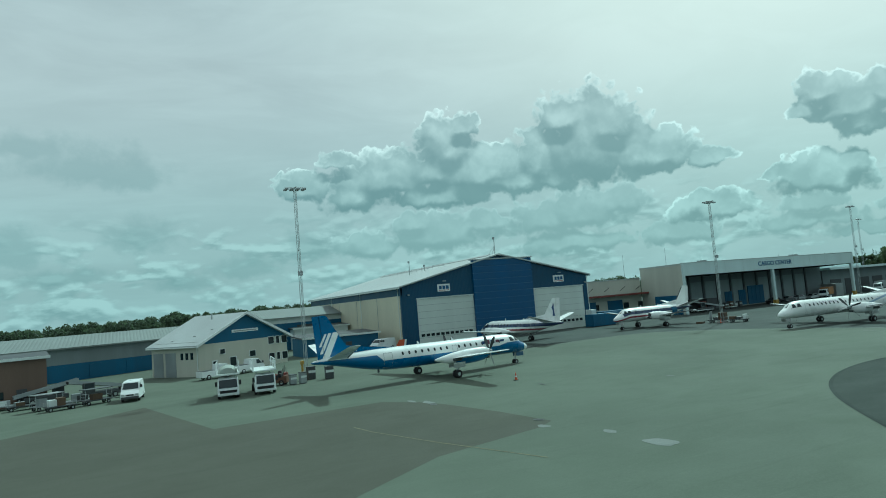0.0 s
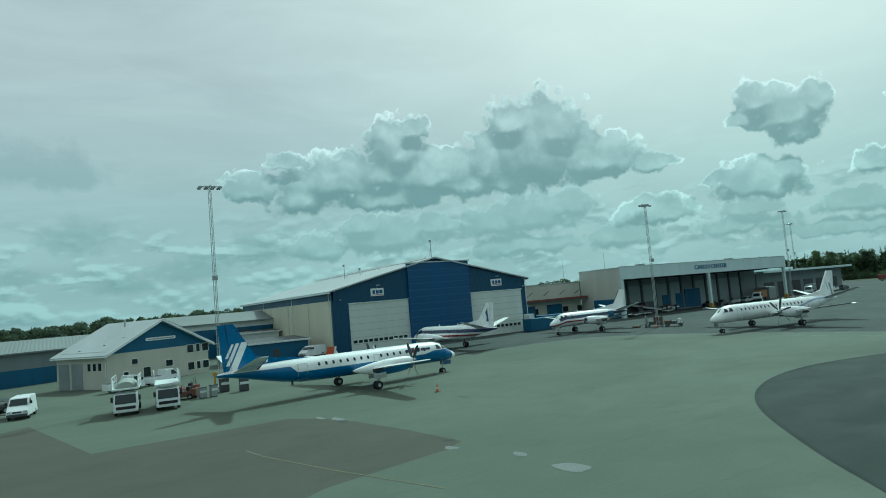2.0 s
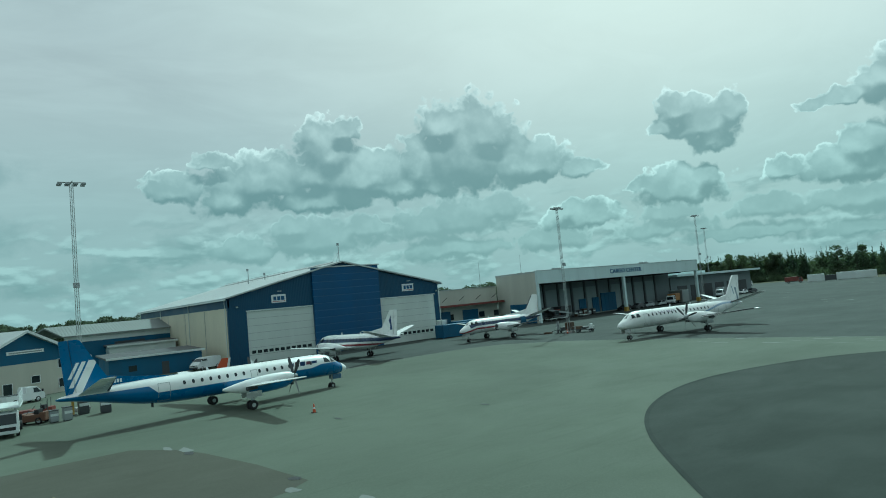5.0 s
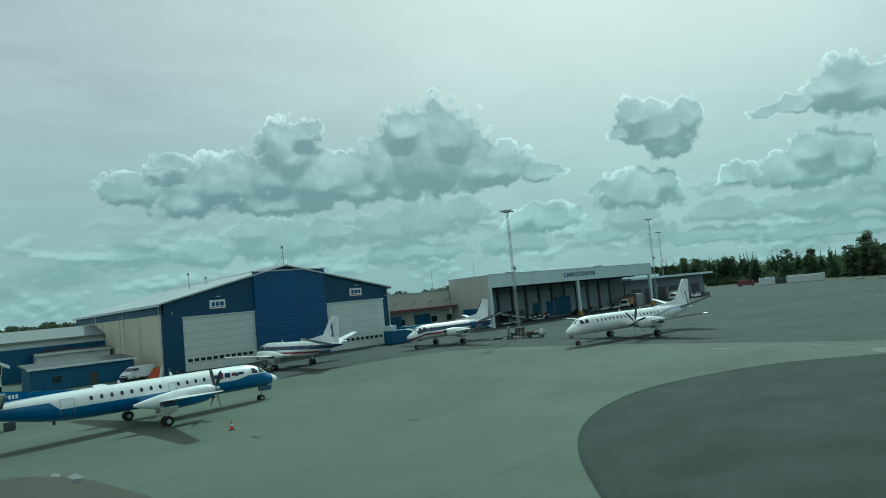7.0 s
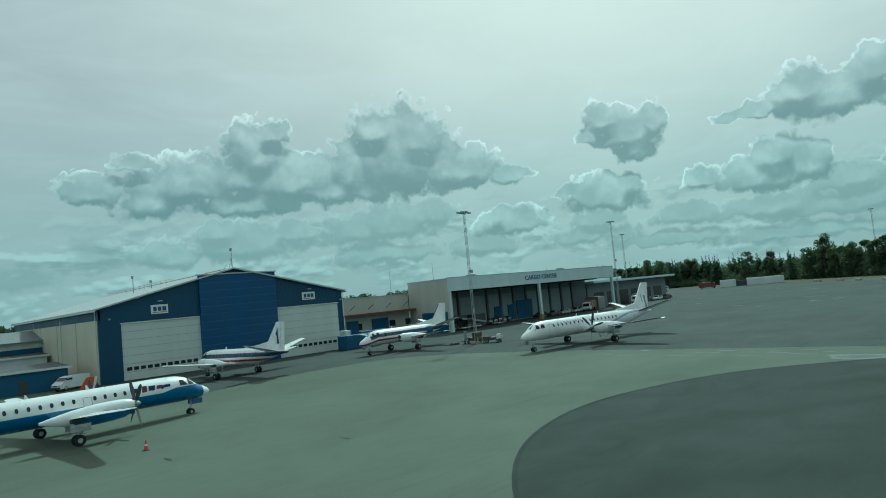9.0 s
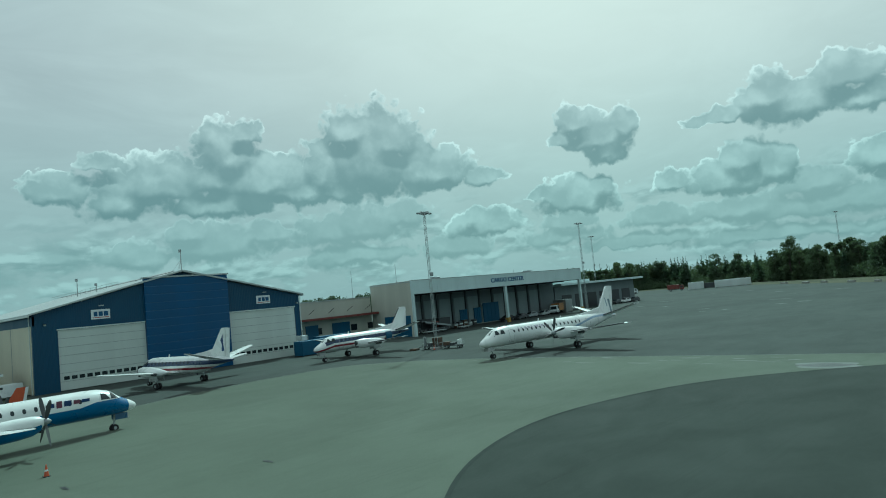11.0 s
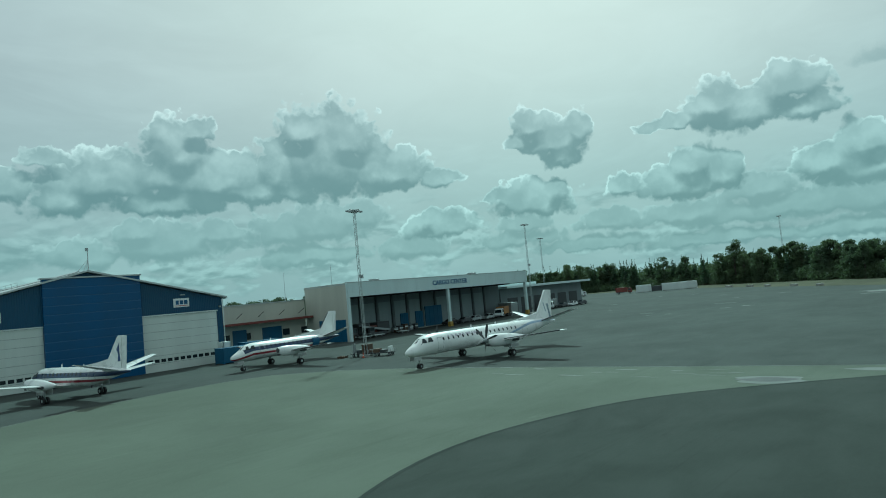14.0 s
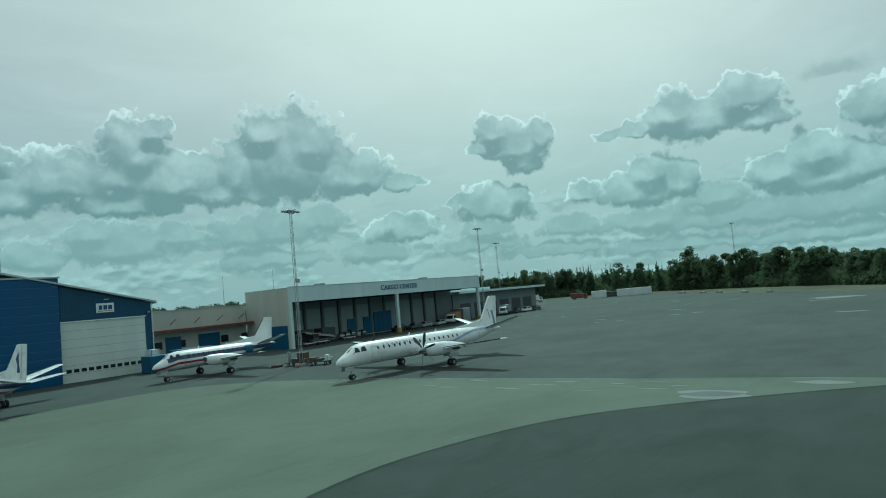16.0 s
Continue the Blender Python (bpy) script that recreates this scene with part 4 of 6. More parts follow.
def aircraft(name, m, label, long, body, fin_paint, props, nacelle_paint="plain", belly=None, bladed=True, tall=0.0):
    """A twin turboprop. long: the stretched type, else the short one."""
    L, nose, span, track, wb = (27.28, 12.9, 24.76, 8.23, 10.97) if long else (19.73, 9.0, 21.44, 6.71, 7.14)
    plane = thing(name, m, label, "aircraft", "parked turboprop aircraft")
    skin, fin_skin = LIVERY[body], LIVERY[fin_paint]
    # fuselage: distance from the nose, half width, top, bottom
    stations = [(0.0, 0.06, 1.92, 1.80), (0.18, 0.30, 2.16, 1.62), (0.5, 0.52, 2.36, 1.52), (1.0, 0.76, 2.60, 1.44), (1.55, 0.93, 2.88, 1.40),
                (1.95, 1.00, 3.20, 1.38), (2.4, 1.06, 3.46, 1.36), (3.2, 1.13, 3.65, 1.345), (4.4, 1.155, 3.70, 1.345), (L * 0.35, 1.155, 3.70, 1.345), (L - 10.2, 1.155, 3.70, 1.345),
                (L - 8.2, 1.13, 3.70, 1.42), (L - 6.4, 1.02, 3.68, 1.66), (L - 4.6, 0.84, 3.62, 2.02), (L - 2.8, 0.60, 3.52, 2.42), (L - 1.2, 0.36, 3.34, 2.74), (L - 0.3, 0.20, 3.18, 2.86), (L, 0.06, 3.06, 2.96)]
    k = 32
    rings = []
    for s, w, hi, lo in stations:
        c, h = (hi + lo) / 2, (hi - lo) / 2
        rings.append([(nose - s, w * math.cos(t), c + h * math.sin(t)) for t in (2 * math.pi * i / k for i in range(k))])
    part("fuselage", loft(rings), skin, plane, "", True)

    def side_at(x):
        s = nose - x
        for (s0, w0, h0, l0), (s1, w1, h1, l1) in zip(stations, stations[1:]):
            if s0 <= s <= s1:
                f = (s - s0) / (s1 - s0)
                return [a + (b - a) * f for a, b in ((w0, w1), (h0, h1), (l0, l1))]
        return [1.155, 3.7, 1.345]

    def skin_y(x, z):
        w, hi, lo = side_at(x)
        c, h = (hi + lo) / 2, (hi - lo) / 2
        return w * math.sqrt(max(0.0, 1 - ((z - c) / h) ** 2))

    def patch(x0, z0, x1, z1, side, proud, steps=3, round_=0.0):
        """A curved plate lying on the fuselage."""
        bm = bmesh.new()
        rows = []
        for i in range(steps + 1):
            z = z0 + (z1 - z0) * i / steps
            inset = round_ if i in (0, steps) else 0.0
            rows.append([bm.verts.new((x, side * (skin_y(x, z) + proud), z)) for x in (x0 + inset, x1 - inset)])
        for a, b in zip(rows, rows[1:]):
            bm.faces.new((a[0], a[1], b[1], b[0]))
        return bm

    first, last, gap = (8.0, -5.6, 0.79) if long else (4.6, -4.2, 0.77)
    count = int((first - last) / gap)
    for side in (-1, 1):
        for i in range(count):
            x = first - i * gap
            if side == -1 and long and i == 8:
                continue
            part("cabin_window", patch(x - 0.125, 2.82, x + 0.125, 3.16, side, 0.012, 3, 0.05), PANE, plane)
        # doors drawn by thin raised frames
        for x0, x1, z0, z1 in ((nose - 4.75, nose - 4.0, 1.75, 3.2), (last - 1.3, last - 0.35, 1.9, 3.15)) if side == 1 else ((last - 1.25, last - 0.3, 1.75, 3.2), (1.6, 2.2, 2.3, 3.15) if long else (2.0, 2.5, 2.3, 3.1)):
            door = part("cabin_door", patch(x0, z0, x1, z1, side, 0.016, 6, 0.06), skin, plane, "closed cabin door", True)
            for a, b, c, d in ((x0 - 0.03, z0 - 0.02, x0 + 0.01, z1 + 0.02), (x1 - 0.01, z0 - 0.02, x1 + 0.03, z1 + 0.02), (x0, z1 - 0.01, x1, z1 + 0.03), (x0, z0 - 0.03, x1, z0 + 0.01)):
                part("door_seam", patch(a, b, c, d, side, 0.022, 4), GREY, door)
    # flight deck windows
    for side in (-1, 1):
        for s0, s1, z0, z1 in ((1.86, 2.46, 2.80, 3.30), (2.54, 3.30, 2.84, 3.34)):
            bm = bmesh.new()
            low = [(s0, z0), (s1, z0 + 0.02)]
            top = [(s0 + 0.34, z1 - 0.03), (s1 - 0.05, z1)]
            rows = []
            for i in range(5):
                row = []
                for j in range(4):
                    u, v = j / 3, i / 4
                    s = (low[0][0] * (1 - u) + low[1][0] * u) * (1 - v) + (top[0][0] * (1 - u) + top[1][0] * u) * v
                    z = (low[0][1] * (1 - u) + low[1][1] * u) * (1 - v) + (top[0][1] * (1 - u) + top[1][1] * u) * v
                    row.append(bm.verts.new((nose - s + 0.01, side * (skin_y(nose - s, z) + 0.022), z)))
                rows.append(row)
            for r0, r1 in zip(rows, rows[1:]):
                for j in range(3):
                    bm.faces.new((r0[j], r0[j + 1], r1[j + 1], r1[j]))
            part("cockpit_window", bm, PANE, plane)
        bm = bmesh.new()
        quad = []
        for s, z, f in ((1.50, 2.86, 0.05), (1.72, 2.86, 0.84), (2.28, 3.24, 0.74), (2.14, 3.26, 0.05)):
            w, hi, lo = side_at(nose - s)
            c, h = (hi + lo) / 2, (hi - lo) / 2
            y = w * f
            quad.append((nose - s + 0.03, side * y, c + h * math.sqrt(max(0, 1 - f * f)) + 0.02))
        bm.faces.new([bm.verts.new(p) for p in quad])
        part("windscreen", bm, PANE, plane)
    # fin, dorsal fillet, rudder
    t = nose - L
    high = tall or (7.6 if long else 6.9)
    z_mid = 4.3
    for nm, outline, thick in (("fin", [(t + 1.5, 3.25), (t + 4.6, 3.5), (t + 3.75, z_mid + 0.1), (t + 1.95, high - 0.14), (t + 1.75, high), (t + 1.05, high)], 0.26),
                               ("rudder", [(t + 0.75, 3.15), (t + 1.47, 3.25), (t + 1.02, high), (t + 0.35, high - 0.05)], 0.14),
                               ("dorsal_fillet", [(t + 4.5, 3.5), (t + 9.8, 3.66), (t + 6.0, 4.06), (t + 3.72, z_mid + 0.14)], 0.14)):
        bm = bmesh.new()
        rings = [[(x, y * thick / 2 * (0.25 if i in (0, 3) and nm == "rudder" else 1), z) for i, (x, z) in enumerate(outline)] for y in (-1, 1)]
        loft(rings, bm)
        bmesh.ops.bevel(bm, geom=list(bm.edges), offset=0.035, segments=2, affect="EDGES")
        part(nm, bm, fin_skin, plane, "", True)
    # tailplane with a clear dihedral
    half = 5.3 if long else 4.6
    for side in (-1, 1):
        z0, rise = 3.15, 1.4 if long else 1.15
        bm = wing_plate([(t + 3.8, 2.3, side * 0.30, z0, 0.22), (t + 3.0, 1.15, side * half, z0 + rise, 0.12)])
        tail = part("tailplane", bm, LIVERY["plain"], plane, "white tailplane", True)
        part("leading_edge_boot", wing_plate([(t + 3.83, 0.32, side * 0.5, z0 + 0.05, 0.22), (t + 3.03, 0.2, side * (half - 0.1), z0 + rise, 0.14)]), DARK, tail, "black de-icing boot")
    # wings and engines
    ny = track / 2
    for side in (-1, 1):
        zt = 1.72 + (span / 2 - 1) * math.tan(radians(6.0))
        zn = 1.72 + (ny - 1) * math.tan(radians(6.0))
        bm = wing_plate([(2.15, 2.95, side * 0.6, 1.70, 0.42), (1.95, 2.6, side * ny, zn, 0.38), (0.95, 1.2, side * (span / 2 - 0.35), zt, 0.15), (0.7, 0.75, side * span / 2, zt + 0.03, 0.06)])
        wing = part("wing", bm, LIVERY["plain"], plane, "white wing with dark leading edge", True)
        boot = [(2.16, 0.42, side * 1.2, 1.765, 0.34), (0.97, 0.24, side * (span / 2 - 0.4), zt, 0.16)]
        part("leading_edge_boot", wing_plate([(x + 0.03, c, y, z, tt + 0.03) for x, c, y, z, tt in boot]), DARK, wing, "black de-icing boot")
        # nacelle: oval pod that tapers aft over the wing
        stations_n = [(4.15, 0.30, 0.30, 2.33), (3.95, 0.42, 0.52, 2.26), (3.4, 0.50, 0.68, 2.18), (2.4, 0.54, 0.74, 2.13), (1.0, 0.55, 0.74, 2.08), (-0.4, 0.50, 0.60, 2.05), (-1.6, 0.36, 0.36, 2.06), (-2.6, 0.10, 0.10, 2.10)]
        if not long:
            stations_n = [(x * 0.9, a * 0.95, b * 0.95, c) for x, a, b, c in stations_n]
        rings = [[(x, side * ny + a * math.cos(u), c + b * math.sin(u)) for u in (2 * math.pi * i / 20 for i in range(20))] for x, a, b, c in stations_n]
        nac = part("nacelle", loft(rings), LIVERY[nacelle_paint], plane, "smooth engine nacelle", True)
        xf = stations_n[0][0]
        part("intake", box(xf - 0.25, side * ny - 0.26, 1.60, xf - 0.02, side * ny + 0.26, 1.84, 0.06), DARK, nac, "dark air intake")
        part("exhaust", tube([(0.3, side * (ny + 0.5), 1.95), (-0.7, side * (ny + 0.6), 1.92)], 0.17, 10), DARK, nac, "sooty exhaust pipe")
        if belly:
            part("nacelle_belly", loft([[(x + 0.01, side * ny + (a + 0.012) * math.cos(u), c - 0.02 + (b + 0.012) * math.sin(u)) for u in (math.pi * (1.02 + 0.96 * i / 11) for i in range(12))] for x, a, b, c in stations_n[1:6]], cap=False), belly, nac, "blue lower nacelle", True)
        if bladed:
            prop = part("propeller", loft([[(xf + dx, side * ny + r * math.cos(u), 2.33 + r * math.sin(u)) for u in (2 * math.pi * i / 14 for i in range(14))] for dx, r in ((-0.05, 0.29), (0.15, 0.28), (0.4, 0.2), (0.58, 0.05))]), GREY, plane, "grey spinner with dark blades", True)
            blades, reach = (6, 1.9) if long else (4, 1.68)
            for b in range(blades):
                u = 2 * math.pi * b / blades + props
                bm = bmesh.new()
                rings = []
                for r, c, tw in ((0.2, 0.14, 1.3), (0.6, 0.26, 1.15), (1.1, 0.32, 0.95), (reach - 0.25, 0.27, 0.8), (reach, 0.12, 0.75)):
                    rings.append([(xf + 0.18 + c / 2 * ca * math.sin(tw), r, c / 2 * ca * math.cos(tw)) if abs(ca) > 0.5 else (xf + 0.18 + ca * 0.08, r, 0) for ca in (-1, -0.25, 1, 0.25)])
                loft(rings, bm)
                bmesh.ops.transform(bm, matrix=Matrix.Translation((0, side * ny, 2.33)) @ Matrix.Rotation(u, 4, "X"), verts=bm.verts)
                part("blade", bm, DARK, prop, "", True)
        else:
            part("gearbox_ring", tube([(xf - 0.12, side * ny, 2.33), (xf + 0.06, side * ny, 2.33)], 0.33, 16), DARK, nac, "dark open gearbox ring without a propeller")
        # main gear with twin wheels
        leg = part("main_gear", tube([(0.05, side * ny, 1.7), (0.0, side * ny, 0.42)], [0.13, 0.09], 10), STEEL, plane, "steel main gear leg", True)
        part("drag_brace", tube([(0.9, side * ny, 1.55), (0.05, side * ny, 0.75)], 0.05, 6), STEEL, leg)
        part("axle", tube([(0, side * ny - 0.32, 0.42), (0, side * ny + 0.32, 0.42)], 0.06, 8), STEEL, leg)
        for s in (-0.24, 0.24):
            wheel("wheel", leg, 0, side * ny + s, 0.42, 0.42, 0.26)
        for s in (-1, 1):
            part("gear_door", box(-0.7, side * ny + s * 0.5 - 0.02, 1.1, 0.75, side * ny + s * 0.5 + 0.02, 1.62, 0.015), LIVERY["plain"], leg)
    nose_leg = part("nose_gear", tube([(wb + 0.12, 0, 1.5), (wb, 0, 0.3)], [0.10, 0.07], 10), STEEL, plane, "steel nose gear leg", True)
    for s in (-0.18, 0.18):
        wheel("wheel", nose_leg, wb, s, 0.3, 0.30, 0.18)
    for s in (-1, 1):
        part("gear_door", box(wb + 0.0, s * 0.34 - 0.02, 0.95, wb + 1.1, s * 0.34 + 0.02, 1.42, 0.015), skin, nose_leg)
    # aerials and a beacon
    part("aerial", prism([(2.2, 3.68), (2.5, 3.68), (2.3, 4.05), (2.2, 4.05)], (-0.02, 0.02)), WHITE, plane)
    part("aerial", prism([(-2.2, 3.68), (-1.9, 3.68), (-2.1, 4.0), (-2.2, 4.0)], (-0.02, 0.02)), WHITE, plane)
    part("tail_skid", box(t + 7.2, -0.04, 1.25, t + 7.4, 0.04, 1.55, 0.015), DARK, plane)
    return plane


blue_plane = aircraft("turboprop_airliner", at(28.4, 70.0, 7.0), "white and royal blue twin turboprop airliner with striped blue tail", True, "blue_belly", "blue_fin", 0.1, "plain", BLUE)
white_plane = aircraft("turboprop_airliner", at(91.6, 65.4, 176.3), "plain white twin turboprop airliner with a small blue swoosh", True, "swoosh", "swoosh_fin", 0.3, tall=7.25)
eagle_plane = aircraft("turboprop_airliner", at(83.8, 96.5, 183.6), "short white turboprop airliner with navy and red cheat lines", False, "two_stripes", "plain", 0.5, bladed=False)
hangar_plane = aircraft("turboprop_airliner", at(56.0, 97.9, 101.5), "short white striped turboprop airliner nosed up to the hangar", False, "two_stripes", "plain", 0.2, bladed=False)


def bars_on(plane, side, x0, z0, count, width, height, colour, y, gap=0.08):
    """Unreadable lettering as plain bars."""
    for k in range(count):
        x = x0 - side * k * (width + gap) * -1
        part("bar", box(x, side * y - 0.012, z0, x + width, side * y + 0.012, z0 + height), colour, plane)


bars_on(blue_plane, -1, -9.6, 3.75, 6, 0.16, 0.30, WHITE, 0.085)
for k, (x, w, h) in enumerate(((5.6, 0.5, 0.42), (6.25, 0.4, 0.62), (6.8, 0.55, 0.5), (7.5, 0.45, 0.4), (8.1, 0.6, 0.34))):
    part("bar", box(x, -1.13, 3.0 - h / 2 + 0.1, x + w, -1.115, 3.0 + h / 2), paint("dark_plum", (0.16, 0.05, 0.09), 0.5) if k % 2 else NAVY, blue_plane, "dark lettering bar")
# emblem on the fin and boots on the leading edges of the short aircraft
for plane, emblem in ((eagle_plane, False), (hangar_plane, True)):
    t = 9.0 - 19.73
    if emblem:
        part("emblem", prism([(t + 1.5, 4.1), (t + 2.0, 4.1), (t + 1.85, 4.9), (t + 2.1, 5.4), (t + 1.6, 6.1), (t + 1.6, 5.1)], (-0.15, 0.15)), NAVY, plane, "dark emblem on the fin")
    part("fin_boot", prism([(t + 3.80, 4.42), (t + 3.63, 4.42), (t + 1.80, 6.74), (t + 2.02, 6.74)], (-0.08, 0.08)), DARK, plane, "black de-icing boot")
part("cover", loft([[(x, 1.16 * math.cos(a), 2.62 + 1.1 * math.sin(a)) for a in (-0.75 + 1.35 * i / 8 for i in range(9))] for x in (-5.7, -4.4)], cap=False), STALE_BLUE, eagle_plane, "blue fabric cover", True)

# ---- light masts ----
def light_mast(m, height, arms, label, wide=0.62):
    mast = thing("light_mast", m, label, "light mast", "apron light masts")
    part("footing", box(-0.7, -0.7, -0.4, 0.7, 0.7, 0.35, 0.05), CONCRETE, mast)
    top = wide * 0.8

    def corner(k, z):
        a = 2 * math.pi * k / 3 + 0.4
        r = (wide + (top - wide) * z / height) / 2.1
        return (r * math.cos(a), r * math.sin(a), z)

    for k in range(3):
        part("leg", tube([corner(k, 0.2), corner(k, height)], [0.042, 0.034], 6), STEEL, mast)
    lace = bmesh.new()
    steps = int(height / 1.1)
    for i in range(steps):
        z0, z1 = 0.4 + (height - 0.6) * i / steps, 0.4 + (height - 0.6) * (i + 1) / steps
        for k in range(3):
            tube([corner(k, z0), corner(k + 1, z1)], 0.011, 4, lace, cap=False)
    part("bracing", lace, STEEL, mast, "zigzag lattice bracing")
    head = part("head_frame", tube([(-1.25, 0, height), (1.25, 0, height)], 0.06, 6, tube([(0, -0.8, height), (0, 0.8, height)], 0.06, 6)), STEEL, mast)
    for k in range(arms):
        x = -1.15 + 2.3 * k / max(1, arms - 1)
        for y in (-0.45, 0.45):
            bm = box(x - 0.22, y - 0.2, height - 0.32, x + 0.22, y + 0.2, height - 0.08, 0.04)
            part("floodlight", bm, GREY, head, "grey floodlight housing")
    part("service_box", box(-0.35, -0.5, height * 0.53, 0.25, -0.15, height * 0.53 + 0.55, 0.03), GREY, mast)
    return mast


light_mast(at(18.5, 88.1), 24.4, 4, "tall lattice floodlight mast beside the service road", 0.5)
light_mast(at(90.9, 86.9, 20), 21.2, 4, "tall lattice floodlight mast behind the parked aircraft", 0.5)
light_mast(at(172.6, 114.6, 10), 23.5, 5, "tall lattice floodlight mast at the corner of the cargo hall", 0.5)
light_mast(at(247, 160, 0), 25.0, 4, "slim floodlight mast beyond the cargo hall", 0.6)
light_mast(at(329, 95.7, 0), 26.4, 4, "slim floodlight mast among the trees", 0.6)


# ---- wheels and vehicles ----
def road_wheel(parent, x, y, r=0.36, w=0.24):
    bm = bmesh.new()
    shape = [(r * 0.55, w * 0.5), (r * 0.9, w * 0.5), (r, w * 0.3), (r, -w * 0.3), (r * 0.9, -w * 0.5), (r * 0.55, -w * 0.5)]
    rings = [[(x + a * math.cos(t), y + b, r + a * math.sin(t)) for a, b in shape] for t in (2 * math.pi * i / 16 for i in range(16))]
    loft(rings + rings[:1], bm, cap=False)
    bmesh.ops.remove_doubles(bm, verts=bm.verts, dist=1e-4)
    tyre = part("wheel", bm, BLACK, parent, "black tyre", True)
    part("rim", tube([(x, y - w * 0.36, r), (x, y + w * 0.36, r)], r * 0.56, 12), STEEL, tyre)


def body_from(profile, half, material, name, parent, label="", tuck=0.12):
    """A vehicle shell: a side outline (x, z), narrower towards the roof."""
    zs = [z for _, z in profile]
    lo, hi = min(zs), max(zs)
    bm = bmesh.new()
    rings = []
    for s, shrink in ((-1, 0.94), (-1, 1.0), (1, 1.0), (1, 0.94)):
        rings.append([(x * (1 if abs(shrink - 1) < 1e-6 else 0.985), s * (half - (tuck * max(0, (z - lo) / (hi - lo) - 0.45) / 0.55)) * (1.0 if shrink == 1 else 1.0) + (0 if shrink == 1 else s * -0.0) , z) for x, z in profile] if shrink == 1.0 else None)
    rings = [r for r in rings if r]
    loft(rings, bm)
    bmesh.ops.bevel(bm, geom=list(bm.edges), offset=0.05, segments=2, affect="EDGES")
    return part(name, bm, material, parent, label, True)


def pane_quad(parent, corners, name="window"):
    bm = bmesh.new()
    bm.faces.new([bm.verts.new(c) for c in corners])
    return part(name, bm, PANE, parent)


def van(m, label, colour=WHITE, long=5.2, high=2.3, half=0.98, pickup=False):
    v = thing("van", m, label, "van")
    h = long / 2
    if pickup:
        profile = [(h, 0.35), (h, 0.95), (h - 0.25, 1.1), (h - 0.95, 1.95), (h - 2.3, 2.0), (h - 2.4, 1.2), (-h, 1.2), (-h, 0.35)]
        front = (h - 0.27, 1.14, h - 0.88, 1.88)
    else:
        profile = [(h, 0.35), (h, 0.85), (h - 0.2, 1.05), (h - 0.75, 1.35), (h - 1.35, high - 0.08), (h - 1.8, high), (-h + 0.1, high), (-h, 0.5), (-h, 0.35)]
        front = (h - 0.78, 1.38, h - 1.31, high - 0.16)
    body_from(profile, half, colour, "body", v)
    x0, z0, x1, z1 = front
    tuck = 0.1
    w0, w1 = half - 0.16, half - 0.24
    pane_quad(v, [(x0 + 0.035, -w0, z0 + 0.03), (x0 + 0.035, w0, z0 + 0.03), (x1 + 0.05, w1, z1), (x1 + 0.05, -w1, z1)], "windscreen")
    for s in (-1, 1):
        pane_quad(v, [(x0 - 0.25, s * (half - 0.005), z0 + 0.08), (x0 - 1.2, s * (half - 0.005), z0 + 0.08), (x0 - 1.2, s * (half - 0.075), z1 - 0.08), (x1 - 0.12, s * (half - 0.075), z1 - 0.08)], "side_window")
        part("headlight", box(h - 0.12, s * (half - 0.42), 0.72, h + 0.03, s * (half - 0.1), 0.92, 0.03), STEEL, v, "clear headlight")
        part("mirror", box(x0 - 0.25, s * (half + 0.03), z0 + 0.1, x0 - 0.1, s * (half + 0.25), z0 + 0.42, 0.03), BLACK, v)
        for x in (h - 0.95, -h + 1.0):
            road_wheel(v, x, s * (half - 0.12))
    part("bumper", box(h - 0.1, -half + 0.05, 0.35, h + 0.08, half - 0.05, 0.62, 0.04), DARK, v)
    part("grille", box(h - 0.05, -0.4, 0.72, h + 0.045, 0.4, 0.86, 0.01), BLACK, v)
    if pickup:
        part("load_bed", box(-h + 0.08, -half + 0.1, 1.18, h - 2.5, half - 0.1, 1.24), DARK, v)
    return v


def car(m, label, colour):
    c = thing("car", m, label, "car", "cars by the cargo hall")
    profile = [(2.1, 0.3), (2.15, 0.6), (1.9, 0.78), (0.95, 0.9), (0.3, 1.38), (-1.1, 1.42), (-1.9, 0.98), (-2.1, 0.9), (-2.15, 0.35)]
    body_from(profile, 0.86, colour, "body", c, tuck=0.2)
    pane_quad(c, [(0.98, -0.6, 0.95), (0.98, 0.6, 0.95), (0.36, 0.52, 1.36), (0.36, -0.52, 1.36)], "windscreen")
    for s in (-1, 1):
        pane_quad(c, [(0.75, s * 0.845, 0.95), (-1.3, s * 0.845, 0.95), (-1.0, s * 0.70, 1.34), (0.25, s * 0.70, 1.34)], "side_window")
        for x in (1.3, -1.3):
            road_wheel(c, x, s * 0.74, 0.31, 0.2)
    return c


